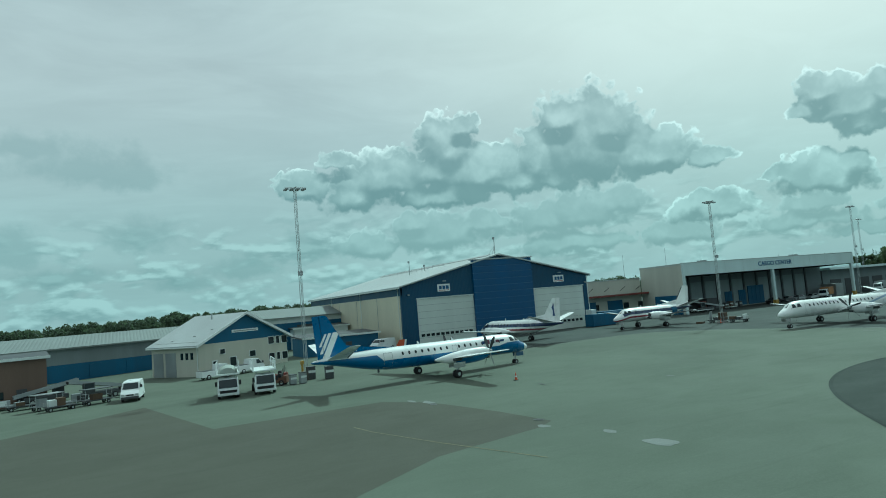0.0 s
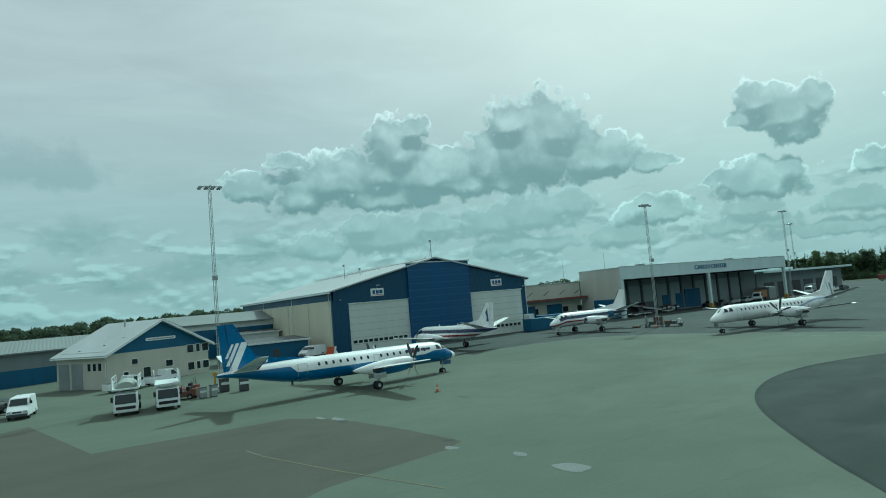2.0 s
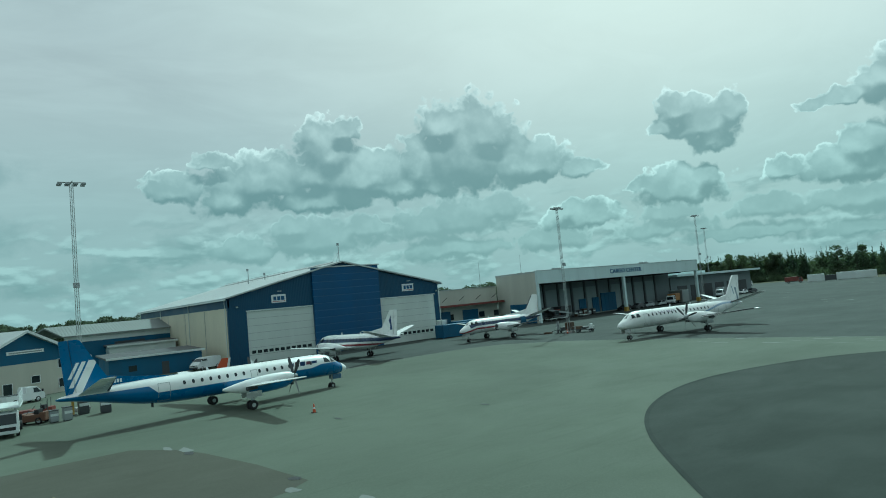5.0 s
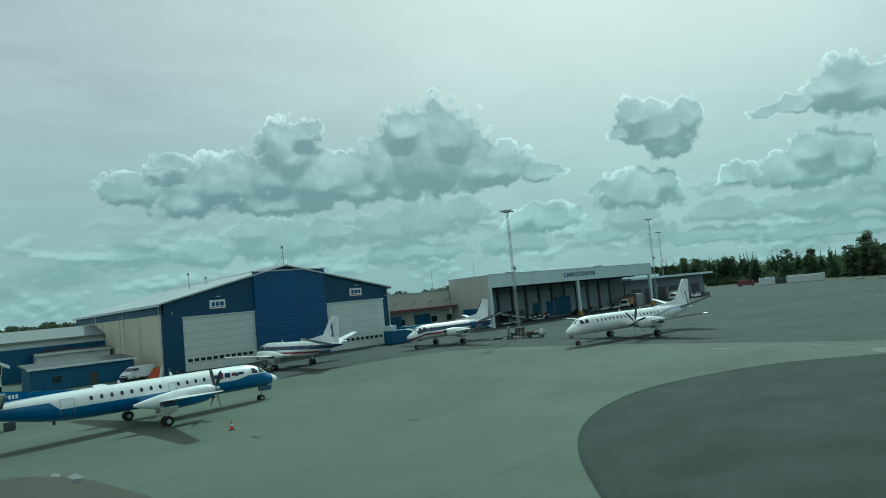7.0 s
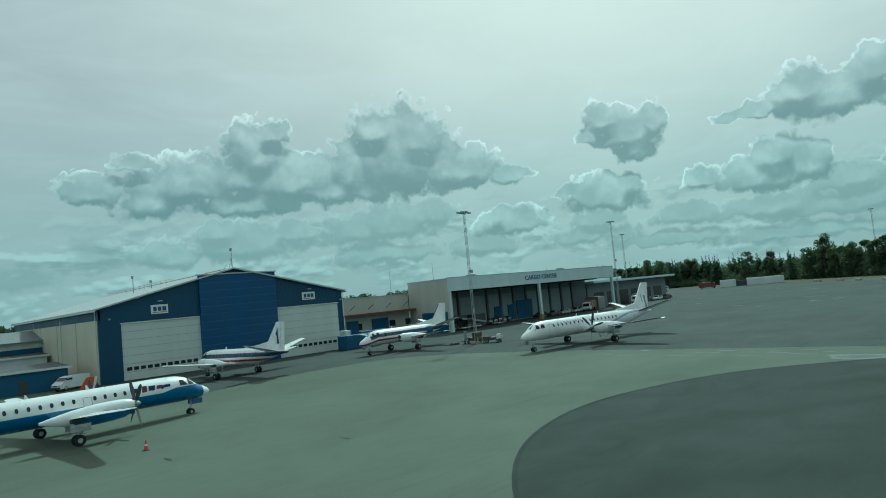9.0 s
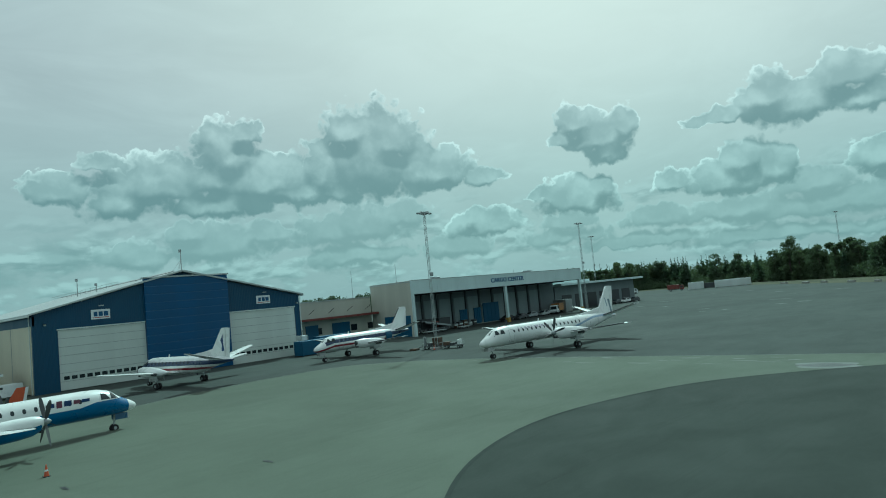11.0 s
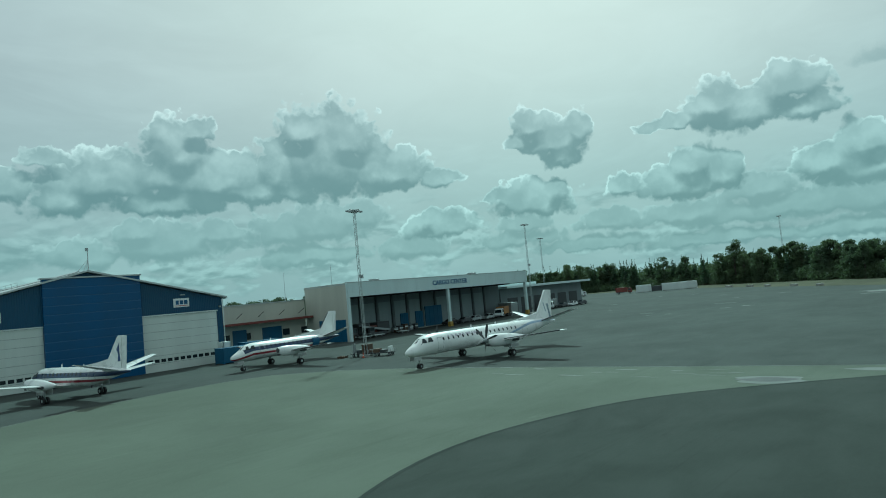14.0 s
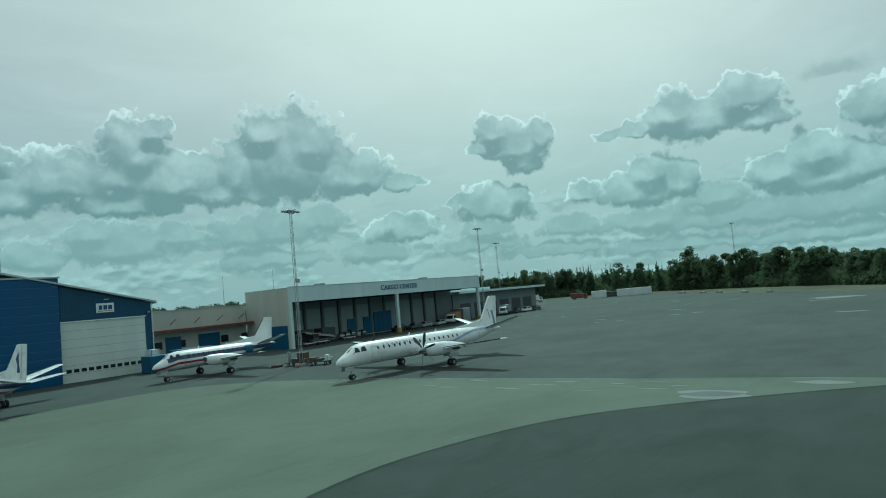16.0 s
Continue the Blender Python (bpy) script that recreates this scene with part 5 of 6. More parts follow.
def box_truck(m, label, cab, load, long=6.5, high=3.2):
    t = thing("truck", m, label, "truck")
    h = long / 2
    body_from([(h, 0.45), (h, 1.2), (h - 0.25, 2.1), (h - 0.6, 2.3), (h - 1.7, 2.3), (h - 1.7, 0.45)], 1.05, cab, "cab", t, tuck=0.1)
    pane_quad(t, [(h + 0.02, -0.85, 1.25), (h + 0.02, 0.85, 1.25), (h - 0.19, 0.8, 2.02), (h - 0.19, -0.8, 2.02)], "windscreen")
    part("chassis", box(-h, -0.5, 0.55, h - 1.6, 0.5, 0.8, 0.03), DARK, t)
    part("cargo_box", box(-h, -1.1, 0.85, h - 1.85, 1.1, high, 0.04), load, t)
    for s in (-1, 1):
        pane_quad(t, [(h - 0.45, s * 1.06, 1.35), (h - 1.4, s * 1.06, 1.35), (h - 1.4, s * 0.99, 2.05), (h - 0.6, s * 0.99, 2.05)], "side_window")
        for x in (h - 0.9, -h + 1.2):
            road_wheel(t, x, s * 0.92, 0.45, 0.28)
    part("bumper", box(h - 0.05, -1.0, 0.45, h + 0.1, 1.0, 0.75, 0.04), GREY, t)
    return t


def stair_truck(m, label, cover):
    """A service truck that carries a railed platform over its cab."""
    t = thing("service_truck", m, label, "service truck", "service trucks by the stand")
    part("chassis", box(-3.0, -0.95, 0.45, 3.0, 0.95, 0.8, 0.05), DARK, t)
    body_from([(3.1, 0.4), (3.1, 1.15), (2.9, 2.05), (2.6, 2.15), (1.3, 2.15), (1.3, 0.4)], 1.08, WHITE, "cab", t, "white truck cab", tuck=0.08)
    pane_quad(t, [(3.125, -0.92, 1.15), (3.125, 0.92, 1.15), (2.94, 0.88, 2.0), (2.94, -0.88, 2.0)], "windscreen")
    part("grille", box(3.08, -0.85, 0.62, 3.14, 0.85, 0.9, 0.01), BLACK, t)
    part("bumper", box(3.0, -1.08, 0.35, 3.2, 1.08, 0.58, 0.04), WHITE_METAL, t)
    deck = part("platform", box(-2.6, -1.2, 2.42, 3.0, 1.2, 2.56, 0.02), WHITE_METAL, t, "raised white platform")
    for x in (-2.5, -0.6, 1.2, 2.9):
        for s in (-1, 1):
            part("post", tube([(x, s * 1.15, 2.5), (x, s * 1.15, 3.65)], 0.045, 6), WHITE, deck)
    for s in (-1, 1):
        for z in (3.1, 3.62):
            part("rail", tube([(-2.5, s * 1.15, z), (2.9, s * 1.15, z)], 0.035, 6), WHITE, deck)
        part("side_panel", box(1.3, s * 1.13 - 0.015, 2.58, 2.9, s * 1.13 + 0.015, 3.4), WHITE_METAL, deck)
        part("mirror", box(2.75, s * 1.2 - 0.1, 1.35, 2.9, s * 1.2 + 0.12, 1.85, 0.03), BLACK, t)
        for x in (2.1, -2.0):
            road_wheel(t, x, s * 0.95, 0.42, 0.28)
        part("lift_arm", box(-2.3, s * 0.8 - 0.06, 0.8, 1.1, s * 0.8 + 0.06, 0.98, 0.02), STEEL, t)
        part("lift_arm", prism([(-2.0, 0.95), (-1.75, 0.95), (0.9, 2.42), (0.65, 2.42)], (s * 0.7 - 0.05, s * 0.7 + 0.05)), STEEL, t)
    if cover:
        bm = loft([[(x, 1.0 * math.cos(a) * w, 2.56 + 0.75 * math.sin(a) * w) for a in (math.pi * i / 10 for i in range(11))] for x, w in ((-2.2, 0.75), (-1.0, 1.0), (1.6, 1.0), (2.4, 0.8))])
        part("tarpaulin", bm, paint("grey_tarpaulin", (0.33, 0.36, 0.33), 0.8, vary=0.1), deck, "slack grey tarpaulin", True)
    return t


stair_truck(at(7.7, 79.2, -98), "white service truck with a tarpaulin on its raised platform", True)
stair_truck(at(11.3, 78.6, -96), "white service truck with a railed raised platform", False)
van(at(-1.6, 89.2, -98), "white delivery van parked on the stand", WHITE, 5.2, 2.2)
van(at(9.2, 103.5, 20), "white pickup parked before the office", WHITE, 4.8, pickup=True)
van(at(14.2, 106.6, 28), "white pickup beside the office wall", WHITE, 4.8, pickup=True)
van(at(40.2, 118.5, 205), "white flatbed service van beside the hangar", WHITE, 5.0, 2.0)


# ---- ground equipment ----
def cart(m, label, loads, roofed=False, colour=GREY, long=3.0):
    c = thing("baggage_cart", m, label, "cart", "carts and trolleys on the apron")
    h = long / 2
    part("deck", box(-h, -0.75, 0.42, h, 0.75, 0.54, 0.02), colour, c)
    for x in (-h + 0.4, h - 0.4):
        for s in (-1, 1):
            road_wheel(c, x, s * 0.6, 0.22, 0.14)
    part("drawbar", tube([(h, 0, 0.46), (h + 1.1, 0, 0.3)], 0.04, 6), DARK, c)
    for x in (-h + 0.05, h - 0.05):
        for s in (-1, 1):
            part("post", tube([(x, s * 0.7, 0.5), (x, s * 0.7, 1.75 if roofed else 0.95)], 0.03, 6), STEEL, c)
        part("end_rail", tube([(x, -0.7, 0.93), (x, 0.7, 0.93)], 0.03, 6), STEEL, c)
    if roofed:
        part("roof", box(-h - 0.05, -0.85, 1.72, h + 0.05, 0.85, 1.8, 0.02), colour, c)
    for x, y, sx, sy, sz, mat in loads:
        part("load", box(x - sx / 2, y - sy / 2, 0.545, x + sx / 2, y + sy / 2, 0.545 + sz, 0.02), mat, c)
    return c


r = random.Random(7)
for k, (x, y, a) in enumerate(((-13.2, 94.5, 15), (-10.4, 91.0, 30), (-7.6, 92.0, 10), (-5.4, 90.0, 25), (-15.2, 97.0, 5), (-8.9, 88.4, 20))):
    cart(at(x, y, a), "low grey baggage trolley with mixed loads", [(r.uniform(-0.7, 0.7), r.uniform(-0.2, 0.2), r.uniform(0.6, 1.2), 0.9, r.uniform(0.4, 0.9), r.choice((GREY, DARK, WHITE_METAL, BROWN))) for _ in range(2)], k in (1, 3), r.choice((GREY, DARK)))
cart(at(91.3, 88.2, 108), "pallet dolly stacked with brown wooden crates", [(-0.9, 0, 1.1, 1.3, 1.2, BROWN), (0.2, 0, 0.8, 1.2, 0.45, DARK), (1.1, 0.3, 0.3, 0.4, 1.4, GREY)], False, DARK)
cart(at(92.2, 84.6, 112), "dark dolly with brown crates and a white can", [(0.9, 0.1, 0.9, 1.1, 0.5, BROWN), (-0.1, 0, 0.8, 1.2, 0.35, DARK), (-1.1, 0, 0.5, 0.8, 0.75, WHITE_METAL)], False, DARK)


def bin_box(m, label, w, d, h, mat, lid=True):
    b = thing("equipment_bin", m, label, "bin", "bins and boxes by the stand")
    part("body", box(-w / 2, -d / 2, 0.08, w / 2, d / 2, h, 0.03), mat, b)
    part("skid", box(-w / 2 + 0.05, -d / 2 + 0.05, -0.05, w / 2 - 0.05, d / 2 - 0.05, 0.08), DARK, b)
    if lid:
        part("lid", box(-w / 2 - 0.04, -d / 2 - 0.04, h, w / 2 + 0.04, d / 2 + 0.04, h + 0.08, 0.02), DARK, b)
    part("stripe", box(-w / 2 - 0.004, -d / 2 - 0.008, h * 0.55, w / 2 + 0.004, -d / 2 - 0.001, h * 0.75), WHITE_METAL, b)
    return b


bin_box(at(15.2, 81.5, 8), "small grey steel equipment bin", 0.7, 0.7, 1.1, GREY)
bin_box(at(16.3, 81.2, 12), "small grey steel equipment bin", 0.7, 0.7, 1.25, GREY)
bin_box(at(18.1, 84.4, 5), "dark steel equipment bin with a pale stripe", 0.9, 0.9, 1.5, DARK)
bin_box(at(19.8, 82.3, -4), "dark steel equipment bin with a pale stripe", 0.95, 0.9, 1.45, DARK)
bin_box(at(13.8, 85.6, 18), "dull red tool chest on the apron", 1.3, 0.8, 0.8, DULL_RED)


def tow_tractor(m, label, colour):
    t = thing("tow_tractor", m, label, "tractor")
    body_from([(1.6, 0.3), (1.6, 0.95), (0.3, 1.0), (0.2, 0.85), (-1.0, 0.85), (-1.1, 1.1), (-1.6, 1.1), (-1.6, 0.3)], 0.8, colour, "body", t)
    part("seat", box(-0.9, -0.5, 0.9, -0.5, 0.5, 1.35, 0.06), BLACK, t)
    part("steering_column", tube([(0.3, 0.3, 0.95), (0.0, 0.3, 1.35)], 0.03, 6), DARK, t)
    for x in (1.0, -1.0):
        for s in (-1, 1):
            road_wheel(t, x, s * 0.7, 0.33, 0.22)
    for s in (-1, 1):
        part("roll_bar", tube([(-1.2, s * 0.6, 1.0), (-1.2, s * 0.6, 1.95)], 0.035, 6), DARK, t)
    return t


tow_tractor(at(14.2, 87.0, 160), "dull red baggage tractor by the bins", DULL_RED)
tow_tractor(at(13.5, 83.2, 150), "brown-red baggage tractor by the bins", paint("rusty_red", (0.14, 0.07, 0.045), 0.7))


def bollard(m, label, mat, h=1.6, r=0.16):
    b = thing("marker_post", m, label, "post")
    part("shaft", tube([(0, 0, -0.05), (0, 0, h)], r, 10), mat, b)
    part("foot", box(-0.3, -0.3, -0.05, 0.3, 0.3, 0.08, 0.02), DARK, b)
    part("cap", box(-0.22, -0.22, h, 0.22, 0.22, h + 0.45, 0.05), mat, b)


bollard(at(17.2, 84.8), "tall yellow marker post by the bins", YELLOW, 1.9, 0.14)


def cone(m, label="orange traffic cone with a pale band"):
    c = thing("traffic_cone", m, label, "cone", "traffic cones")
    part("foot", box(-0.2, -0.2, 0, 0.2, 0.2, 0.04, 0.01), BLACK, c)
    part("body", tube([(0, 0, 0.03), (0, 0, 0.72)], [0.15, 0.03], 12), ORANGE, c)
    part("band", tube([(0, 0, 0.32), (0, 0, 0.48)], [0.103, 0.07], 12), WHITE, c)


cone(at(31.2, 58.1))
for x, y in ((8.2, 107.8), (9.0, 108.3), (9.8, 108.8), (10.4, 109.2)):
    cone(at(x, y), "orange plastic barrier cone by the office")
cone(at(89.9, 86.4))


def fence_board(m):
    b = thing("warning_board", m, "red and white warning board by the hangar corner", "board")
    part("panel", prism([(-0.9, 0.0), (0.9, 0.0), (1.3, 1.9), (0.3, 1.9)], (-0.05, 0.05)), ORANGE, b)
    part("panel_edge", prism([(0.9, 0.0), (1.25, 0.0), (1.65, 1.9), (1.3, 1.9)], (-0.05, 0.05)), WHITE, b)
    part("foot", box(-0.9, -0.5, -0.05, 1.2, 0.5, 0.06), DARK, b)


fence_board(at(40.0, 110.5, 0))


def shelter(m, w, d, h, label, wall, roof):
    s = thing("equipment_shelter", m, label, "shelter")
    part("wall", box(0, 0, -0.3, w, 0.2, h), wall, s)
    part("wall", box(0, d - 0.2, -0.3, w, d, h), wall, s)
    part("wall", box(0, 0.2, -0.3, 0.2, d - 0.2, h), wall, s)
    part("wall", box(w - 0.2, 0.2, -0.3, w, d - 0.2, h), wall, s)
    part("roof", prism([(-0.4, h), (-0.4, h + 0.25), (d + 0.4, h + 0.7), (d + 0.4, h + 0.45)], (-0.4, w + 0.4), "x"), roof, s)
    part("trim", box(-0.42, -0.5, h - 0.02, w + 0.42, -0.38, h + 0.3), WHITE_METAL, s)
    part("door", box(w * 0.55, -0.06, 0, w * 0.55 + 1.1, 0.004, 2.1, 0.02), DARK, s)
    part("window", box(w * 0.2, -0.05, 1.1, w * 0.2 + 1.2, 0.004, 2.0), PANE, s)


shelter(at(26.5, 121.5, 0), 14.0, 9.0, 3.2, "low dark blue lean-to beside the hangar", STALE_BLUE, DARK)
shelter(at(31.0, 148.0, 0), 12.0, 8.0, 4.4, "flat-roofed annex behind the lean-to", WHITE_METAL, DARK)
shelter(at(35.2, 160.0, 0), 6.0, 8.0, 6.6, "small pale gatehouse behind the lean-to", WHITE_METAL, ROOF)
shelter(at(-18.2, 99.0, 8), 7.2, 7.0, 5.6, "brown boarded store on the service yard", paint("brown_boards", (0.16, 0.11, 0.085), 0.8, vary=0.15, streak=True), DARK)


def container(m, l, w, h, colour, label, kind="freight container"):
    c = thing("container", m, label, kind, "containers on the apron")
    part("shell", box(-l / 2, -w / 2, 0.1, l / 2, w / 2, h, 0.03), colour, c)
    n = int(l / 0.55)
    ribs = bmesh.new()
    for i in range(n):
        x = -l / 2 + 0.25 + i * (l - 0.5) / max(1, n - 1)
        for s in (-1, 1):
            box(x - 0.09, s * w / 2 - 0.025, 0.25, x + 0.09, s * w / 2 + 0.025, h - 0.2, bm=ribs)
    tagged(part("corrugation", ribs, colour, c), kind="stuff")
    for x in (-l / 2 + 0.1, l / 2 - 0.1):
        for s in (-1, 1):
            part("corner_post", box(x - 0.1, s * (w / 2 - 0.07) - 0.1, -0.1, x + 0.1, s * (w / 2 - 0.07) + 0.1, h + 0.03), colour, c)


container(at(86.5, 113.0, 4), 8.0, 2.4, 2.5, STALE_BLUE, "blue freight container beside the hangar")
container(at(93.5, 118.5, 0), 7.0, 2.4, 2.6, STALE_BLUE, "blue freight container before the low wing")
container(at(84.6, 114.6, 90), 1.6, 1.4, 3.4, WHITE_METAL, "white generator cabinet by the hangar corner", "cabinet")
container(at(285.5, 138.0, -64), 6.0, 2.4, 2.9, WHITE_METAL, "white freight container at the apron edge")
container(at(291.5, 125.5, -66), 13.5, 2.5, 2.9, WHITE_METAL, "long white freight container at the apron edge")
container(at(288.0, 133.6, -64), 4.0, 2.2, 2.2, DARK, "dark container between two white ones")
box_truck(at(281.5, 144.8, -66), "dark red truck parked at the apron edge", DULL_RED, DULL_RED, 6.5, 2.6)
box_truck(at(286.5, 168.5, -40), "white box truck far beyond the annex", WHITE, WHITE, 5.5, 3.1)

# machines and vehicles under the cargo canopy
box_truck(at(124.3, 121.5, 190), "dark red loader truck under the cargo canopy", DULL_RED, DARK, 6.0, 2.9)
box_truck(at(119.0, 121.8, 185), "dark loader under the cargo canopy", DARK, DARK, 5.0, 3.0)
box_truck(at(165.0, 119.0, 200), "white truck with a dull orange load by the cargo docks", WHITE, paint("dull_orange", (0.36, 0.19, 0.07), 0.6), 6.0, 2.7)
container(at(170.5, 121.0, 80), 5.0, 2.4, 3.4, GREY, "grey container by the cargo docks")
for x, y, a, c, lb in ((150.5, 119.5, 185, DARK, "dark car parked under the canopy"), (155.0, 119.8, 183, GREY, "grey car parked under the canopy"), (159.5, 119.2, 188, STEEL, "silver car parked under the canopy"),
                       (146.5, 120.5, 184, BLACK, "black car parked under the canopy"), (197.0, 121.0, 190, DARK, "dark car beside the annex"), (201.5, 120.4, 186, WHITE, "white car beside the annex"), (206.0, 120.0, 184, DARK, "dark car beside the annex")):
    car(at(x, y, a), lb, c)
box_truck(at(190.5, 120.5, 200), "white truck beside the annex", WHITE, GREY, 5.5, 2.8)
for x, y in ((117.5, 117.8), (121.0, 118.2), (128.5, 118.0)):
    cart(at(x, y, 5), "empty cargo dolly before the docks", [], False, WHITE_METAL, 2.6)
for k in range(5):
    bin_box(at(131.0 + k * 1.6, 123.2, 3 * k), "grey crate before the dock wall", 1.2, 1.0, 1.0 + 0.25 * (k % 3), (GREY, DARK, BROWN)[k % 3])

# slim aerials by the cargo hall
for x, y, z0, h in ((107.5, 129.9, 9.6, 6.0), (113.5, 122.0, 12.0, 4.2), (155.0, 124.0, 11.9, 1.4)):
    a = thing("roof_aerial", pose(x, y, z0), "thin steel aerial on a roof", "aerial")
    part("rod", tube([(0, 0, -0.1), (0, 0, h)], [0.06, 0.03], 6), STEEL, a)
    part("bracket", box(-0.12, -0.12, -0.1, 0.12, 0.12, 0.25, 0.02), STEEL, a)
for x in (125.0, 158.0):
    u = thing("roof_unit", pose(x, 122, 11.98), "small grey ventilation unit on the roof", "ventilator")
    part("housing", box(-0.9, -0.7, 0, 0.9, 0.7, 0.7, 0.05), GREY, u)
    part("cowl", box(-1.0, -0.8, 0.7, 1.0, 0.8, 0.8, 0.03), STEEL, u)


def kerb_block(m, long):
    b = thing("concrete_block", m, "pale concrete block lying on the grass verge", "concrete block", "blocks on the verge")
    part("body", box(-long / 2, -0.45, -0.1, long / 2, 0.45, 0.62, 0.06), CONCRETE, b)
    for x in (-long * 0.3, long * 0.3):
        part("lifting_eye", tube([(x - 0.12, 0, 0.6), (x - 0.1, 0, 0.74), (x + 0.1, 0, 0.74), (x + 0.12, 0, 0.6)], 0.025, 6), STEEL, b)


for x, y, long in zip((271.8, 260.3, 252.0, 241.1, 231.9), (99.2, 88.4, 80.4, 69.9, 61.0), (4.0, 3.4, 2.6, 3.0, 2.2)):
    kerb_block(at(x, y, 45), long)

# ---- small fixtures on the buildings ----
def downpipe(parent, x, y, z0, z1, mat=STEEL, r=0.07):
    part("downpipe", tube([(x, y, z0), (x, y, z1)], r, 8), mat, parent)


def fixtures():
    hangar = scene.objects["hangar"]
    hall = scene.objects["cargo_hall"]
    office = scene.objects["gabled_office"]
    g = ground_height(44, 120)
    for y in (118.2, 140.0, 162.0):
        downpipe(hangar, 43.68, y, g, 11.0, WHITE_METAL)
    downpipe(hangar, 86.1, 116.9, g, 11.0, WHITE_METAL)
    # vents and a small door in the cream side wall
    for y, z in ((175.0, 8.6), (176.8, 8.6), (175.0, 6.2)):
        part("wall_vent", box(43.62, y, z, 43.8, y + 1.0, z + 0.9, 0.03), GREY, hangar)
    part("side_door", box(43.66, 171.0, g, 43.8, 172.1, g + 2.2, 0.02), GREY, hangar, "grey steel side door")
    # wall lamps on the hangar front
    for x in (45.3, 59.4, 71.9, 85.5):
        lamp = part("wall_lamp", box(x - 0.15, 116.7, 9.5, x + 0.15, 117.0, 9.75, 0.04), STEEL, hangar)
        part("lamp_hood", box(x - 0.2, 116.6, 9.75, x + 0.2, 117.0, 9.8), DARK, lamp)
    # bumpers, kerb and lamps along the docks
    gh = ground_height(140, 122)
    part("dock_kerb", box(112.6, 124.4, gh - 0.3, 166.6, 125.1, gh + 0.22, 0.03), CONCRETE, hall, "low concrete dock kerb")
    for k in range(9):
        x = 116.0 + k * 6.2
        part("canopy_beam", box(x - 0.12, 116.2, 8.95, x + 0.12, 125.1, 9.42), DARK, hall)
        part("canopy_lamp", box(x + 2.5, 119.0, 9.25, x + 3.7, 119.25, 9.42, 0.03), GREY, hall)
    for k in range(10):
        x = 113.5 + k * 6.0
        part("fascia_joint", box(x - 0.012, 115.68, 9.27, x + 0.012, 115.7, 12.05), CARGO_GREY, hall)
    for x in (117.6, 134.9, 141.0):
        door = part("personnel_door", box(x, 124.96, gh + 0.1, x + 1.1, 125.06, gh + 2.3, 0.02), PANE if x == 141.0 else DARK, hall)
        part("door_frame", box(x - 0.08, 124.92, gh + 2.3, x + 1.18, 125.08, gh + 2.42), WHITE_METAL, door)
    # office: gutters, a vent stack and roof hatches
    part("gutter", tube([(-0.66, -0.6, 4.45), (-0.66, 12.1, 4.45)], 0.09, 8), WHITE_METAL, office)
    part("downpipe", tube([(-0.1, 0.1, 0.0), (-0.1, 0.1, 4.4)], 0.06, 8), WHITE_METAL, office)
    for x, y, z in ((2.4, 3.5, 5.72), (4.2, 1.6, 6.55), (1.2, 7.5, 5.15)):
        part("roof_hatch", box(x - 0.3, y - 0.3, z, x + 0.3, y + 0.3, z + 0.35, 0.04), GREY, office)
    part("snow_rail", tube([(0.4, 0.5, 5.15), (0.4, 11.0, 5.15)], 0.05, 6), STEEL, office)
    part("stack", tube([(7.4, 6.0, 7.9), (7.4, 6.0, 9.3)], 0.14, 10), STEEL, office)


fixtures()


def stacked_pallets(m, count, label):
    p = thing("pallet_stack", m, label, "pallets", "pallets on the apron")
    for k in range(count):
        z = 0.15 * k
        for y in (-0.5, -0.25, 0.0, 0.25, 0.5):
            part("board", box(-0.6, y - 0.07, z + 0.11, 0.6, y + 0.07, z + 0.135), BROWN, p)
        for x in (-0.52, 0.0, 0.52):
            part("bearer", box(x - 0.06, -0.55, z, x + 0.06, 0.55, z + 0.11), BROWN, p)


stacked_pallets(at(116.2, 120.6, 12), 6, "stack of weathered wooden pallets by the docks")
stacked_pallets(at(129.8, 121.2, -8), 4, "stack of weathered wooden pallets by the docks")
stacked_pallets(at(89.6, 90.6, 20), 2, "two weathered pallets beside the dollies")


def loader(m, label):
    """A dark belt loader: a sloping belt on a low chassis."""
    t = thing("belt_loader", m, label, "loader", "service machines on the yard")
    part("chassis", box(-2.6, -0.9, 0.4, 2.2, 0.9, 0.95, 0.05), DARK, t)
    part("belt", prism([(-3.6, 0.9), (-3.6, 1.2), (3.4, 2.5), (3.4, 2.2)], (-0.5, 0.5)), BLACK, t, "black rubber belt")
    for s in (-1, 1):
        part("belt_side", prism([(-3.6, 0.95), (-3.6, 1.35), (3.4, 2.65), (3.4, 2.25)], (s * 0.55 - 0.04, s * 0.55 + 0.04)), GREY, t)
        for x in (1.5, -1.7):
            road_wheel(t, x, s * 0.85, 0.36, 0.24)
    part("cab", box(0.6, 0.35, 0.95, 1.9, 0.92, 2.1, 0.06), DARK, t)
    part("window", box(0.75, 0.9, 1.35, 1.75, 0.93, 2.0), PANE, t)


loader(at(-11.0, 99.2, 12), "dark belt loader standing on the service yard")
loader(at(-5.4, 96.6, 200), "dark belt loader with a raised sloping belt")
loader(at(121.8, 119.6, 175), "dark belt loader under the cargo canopy")

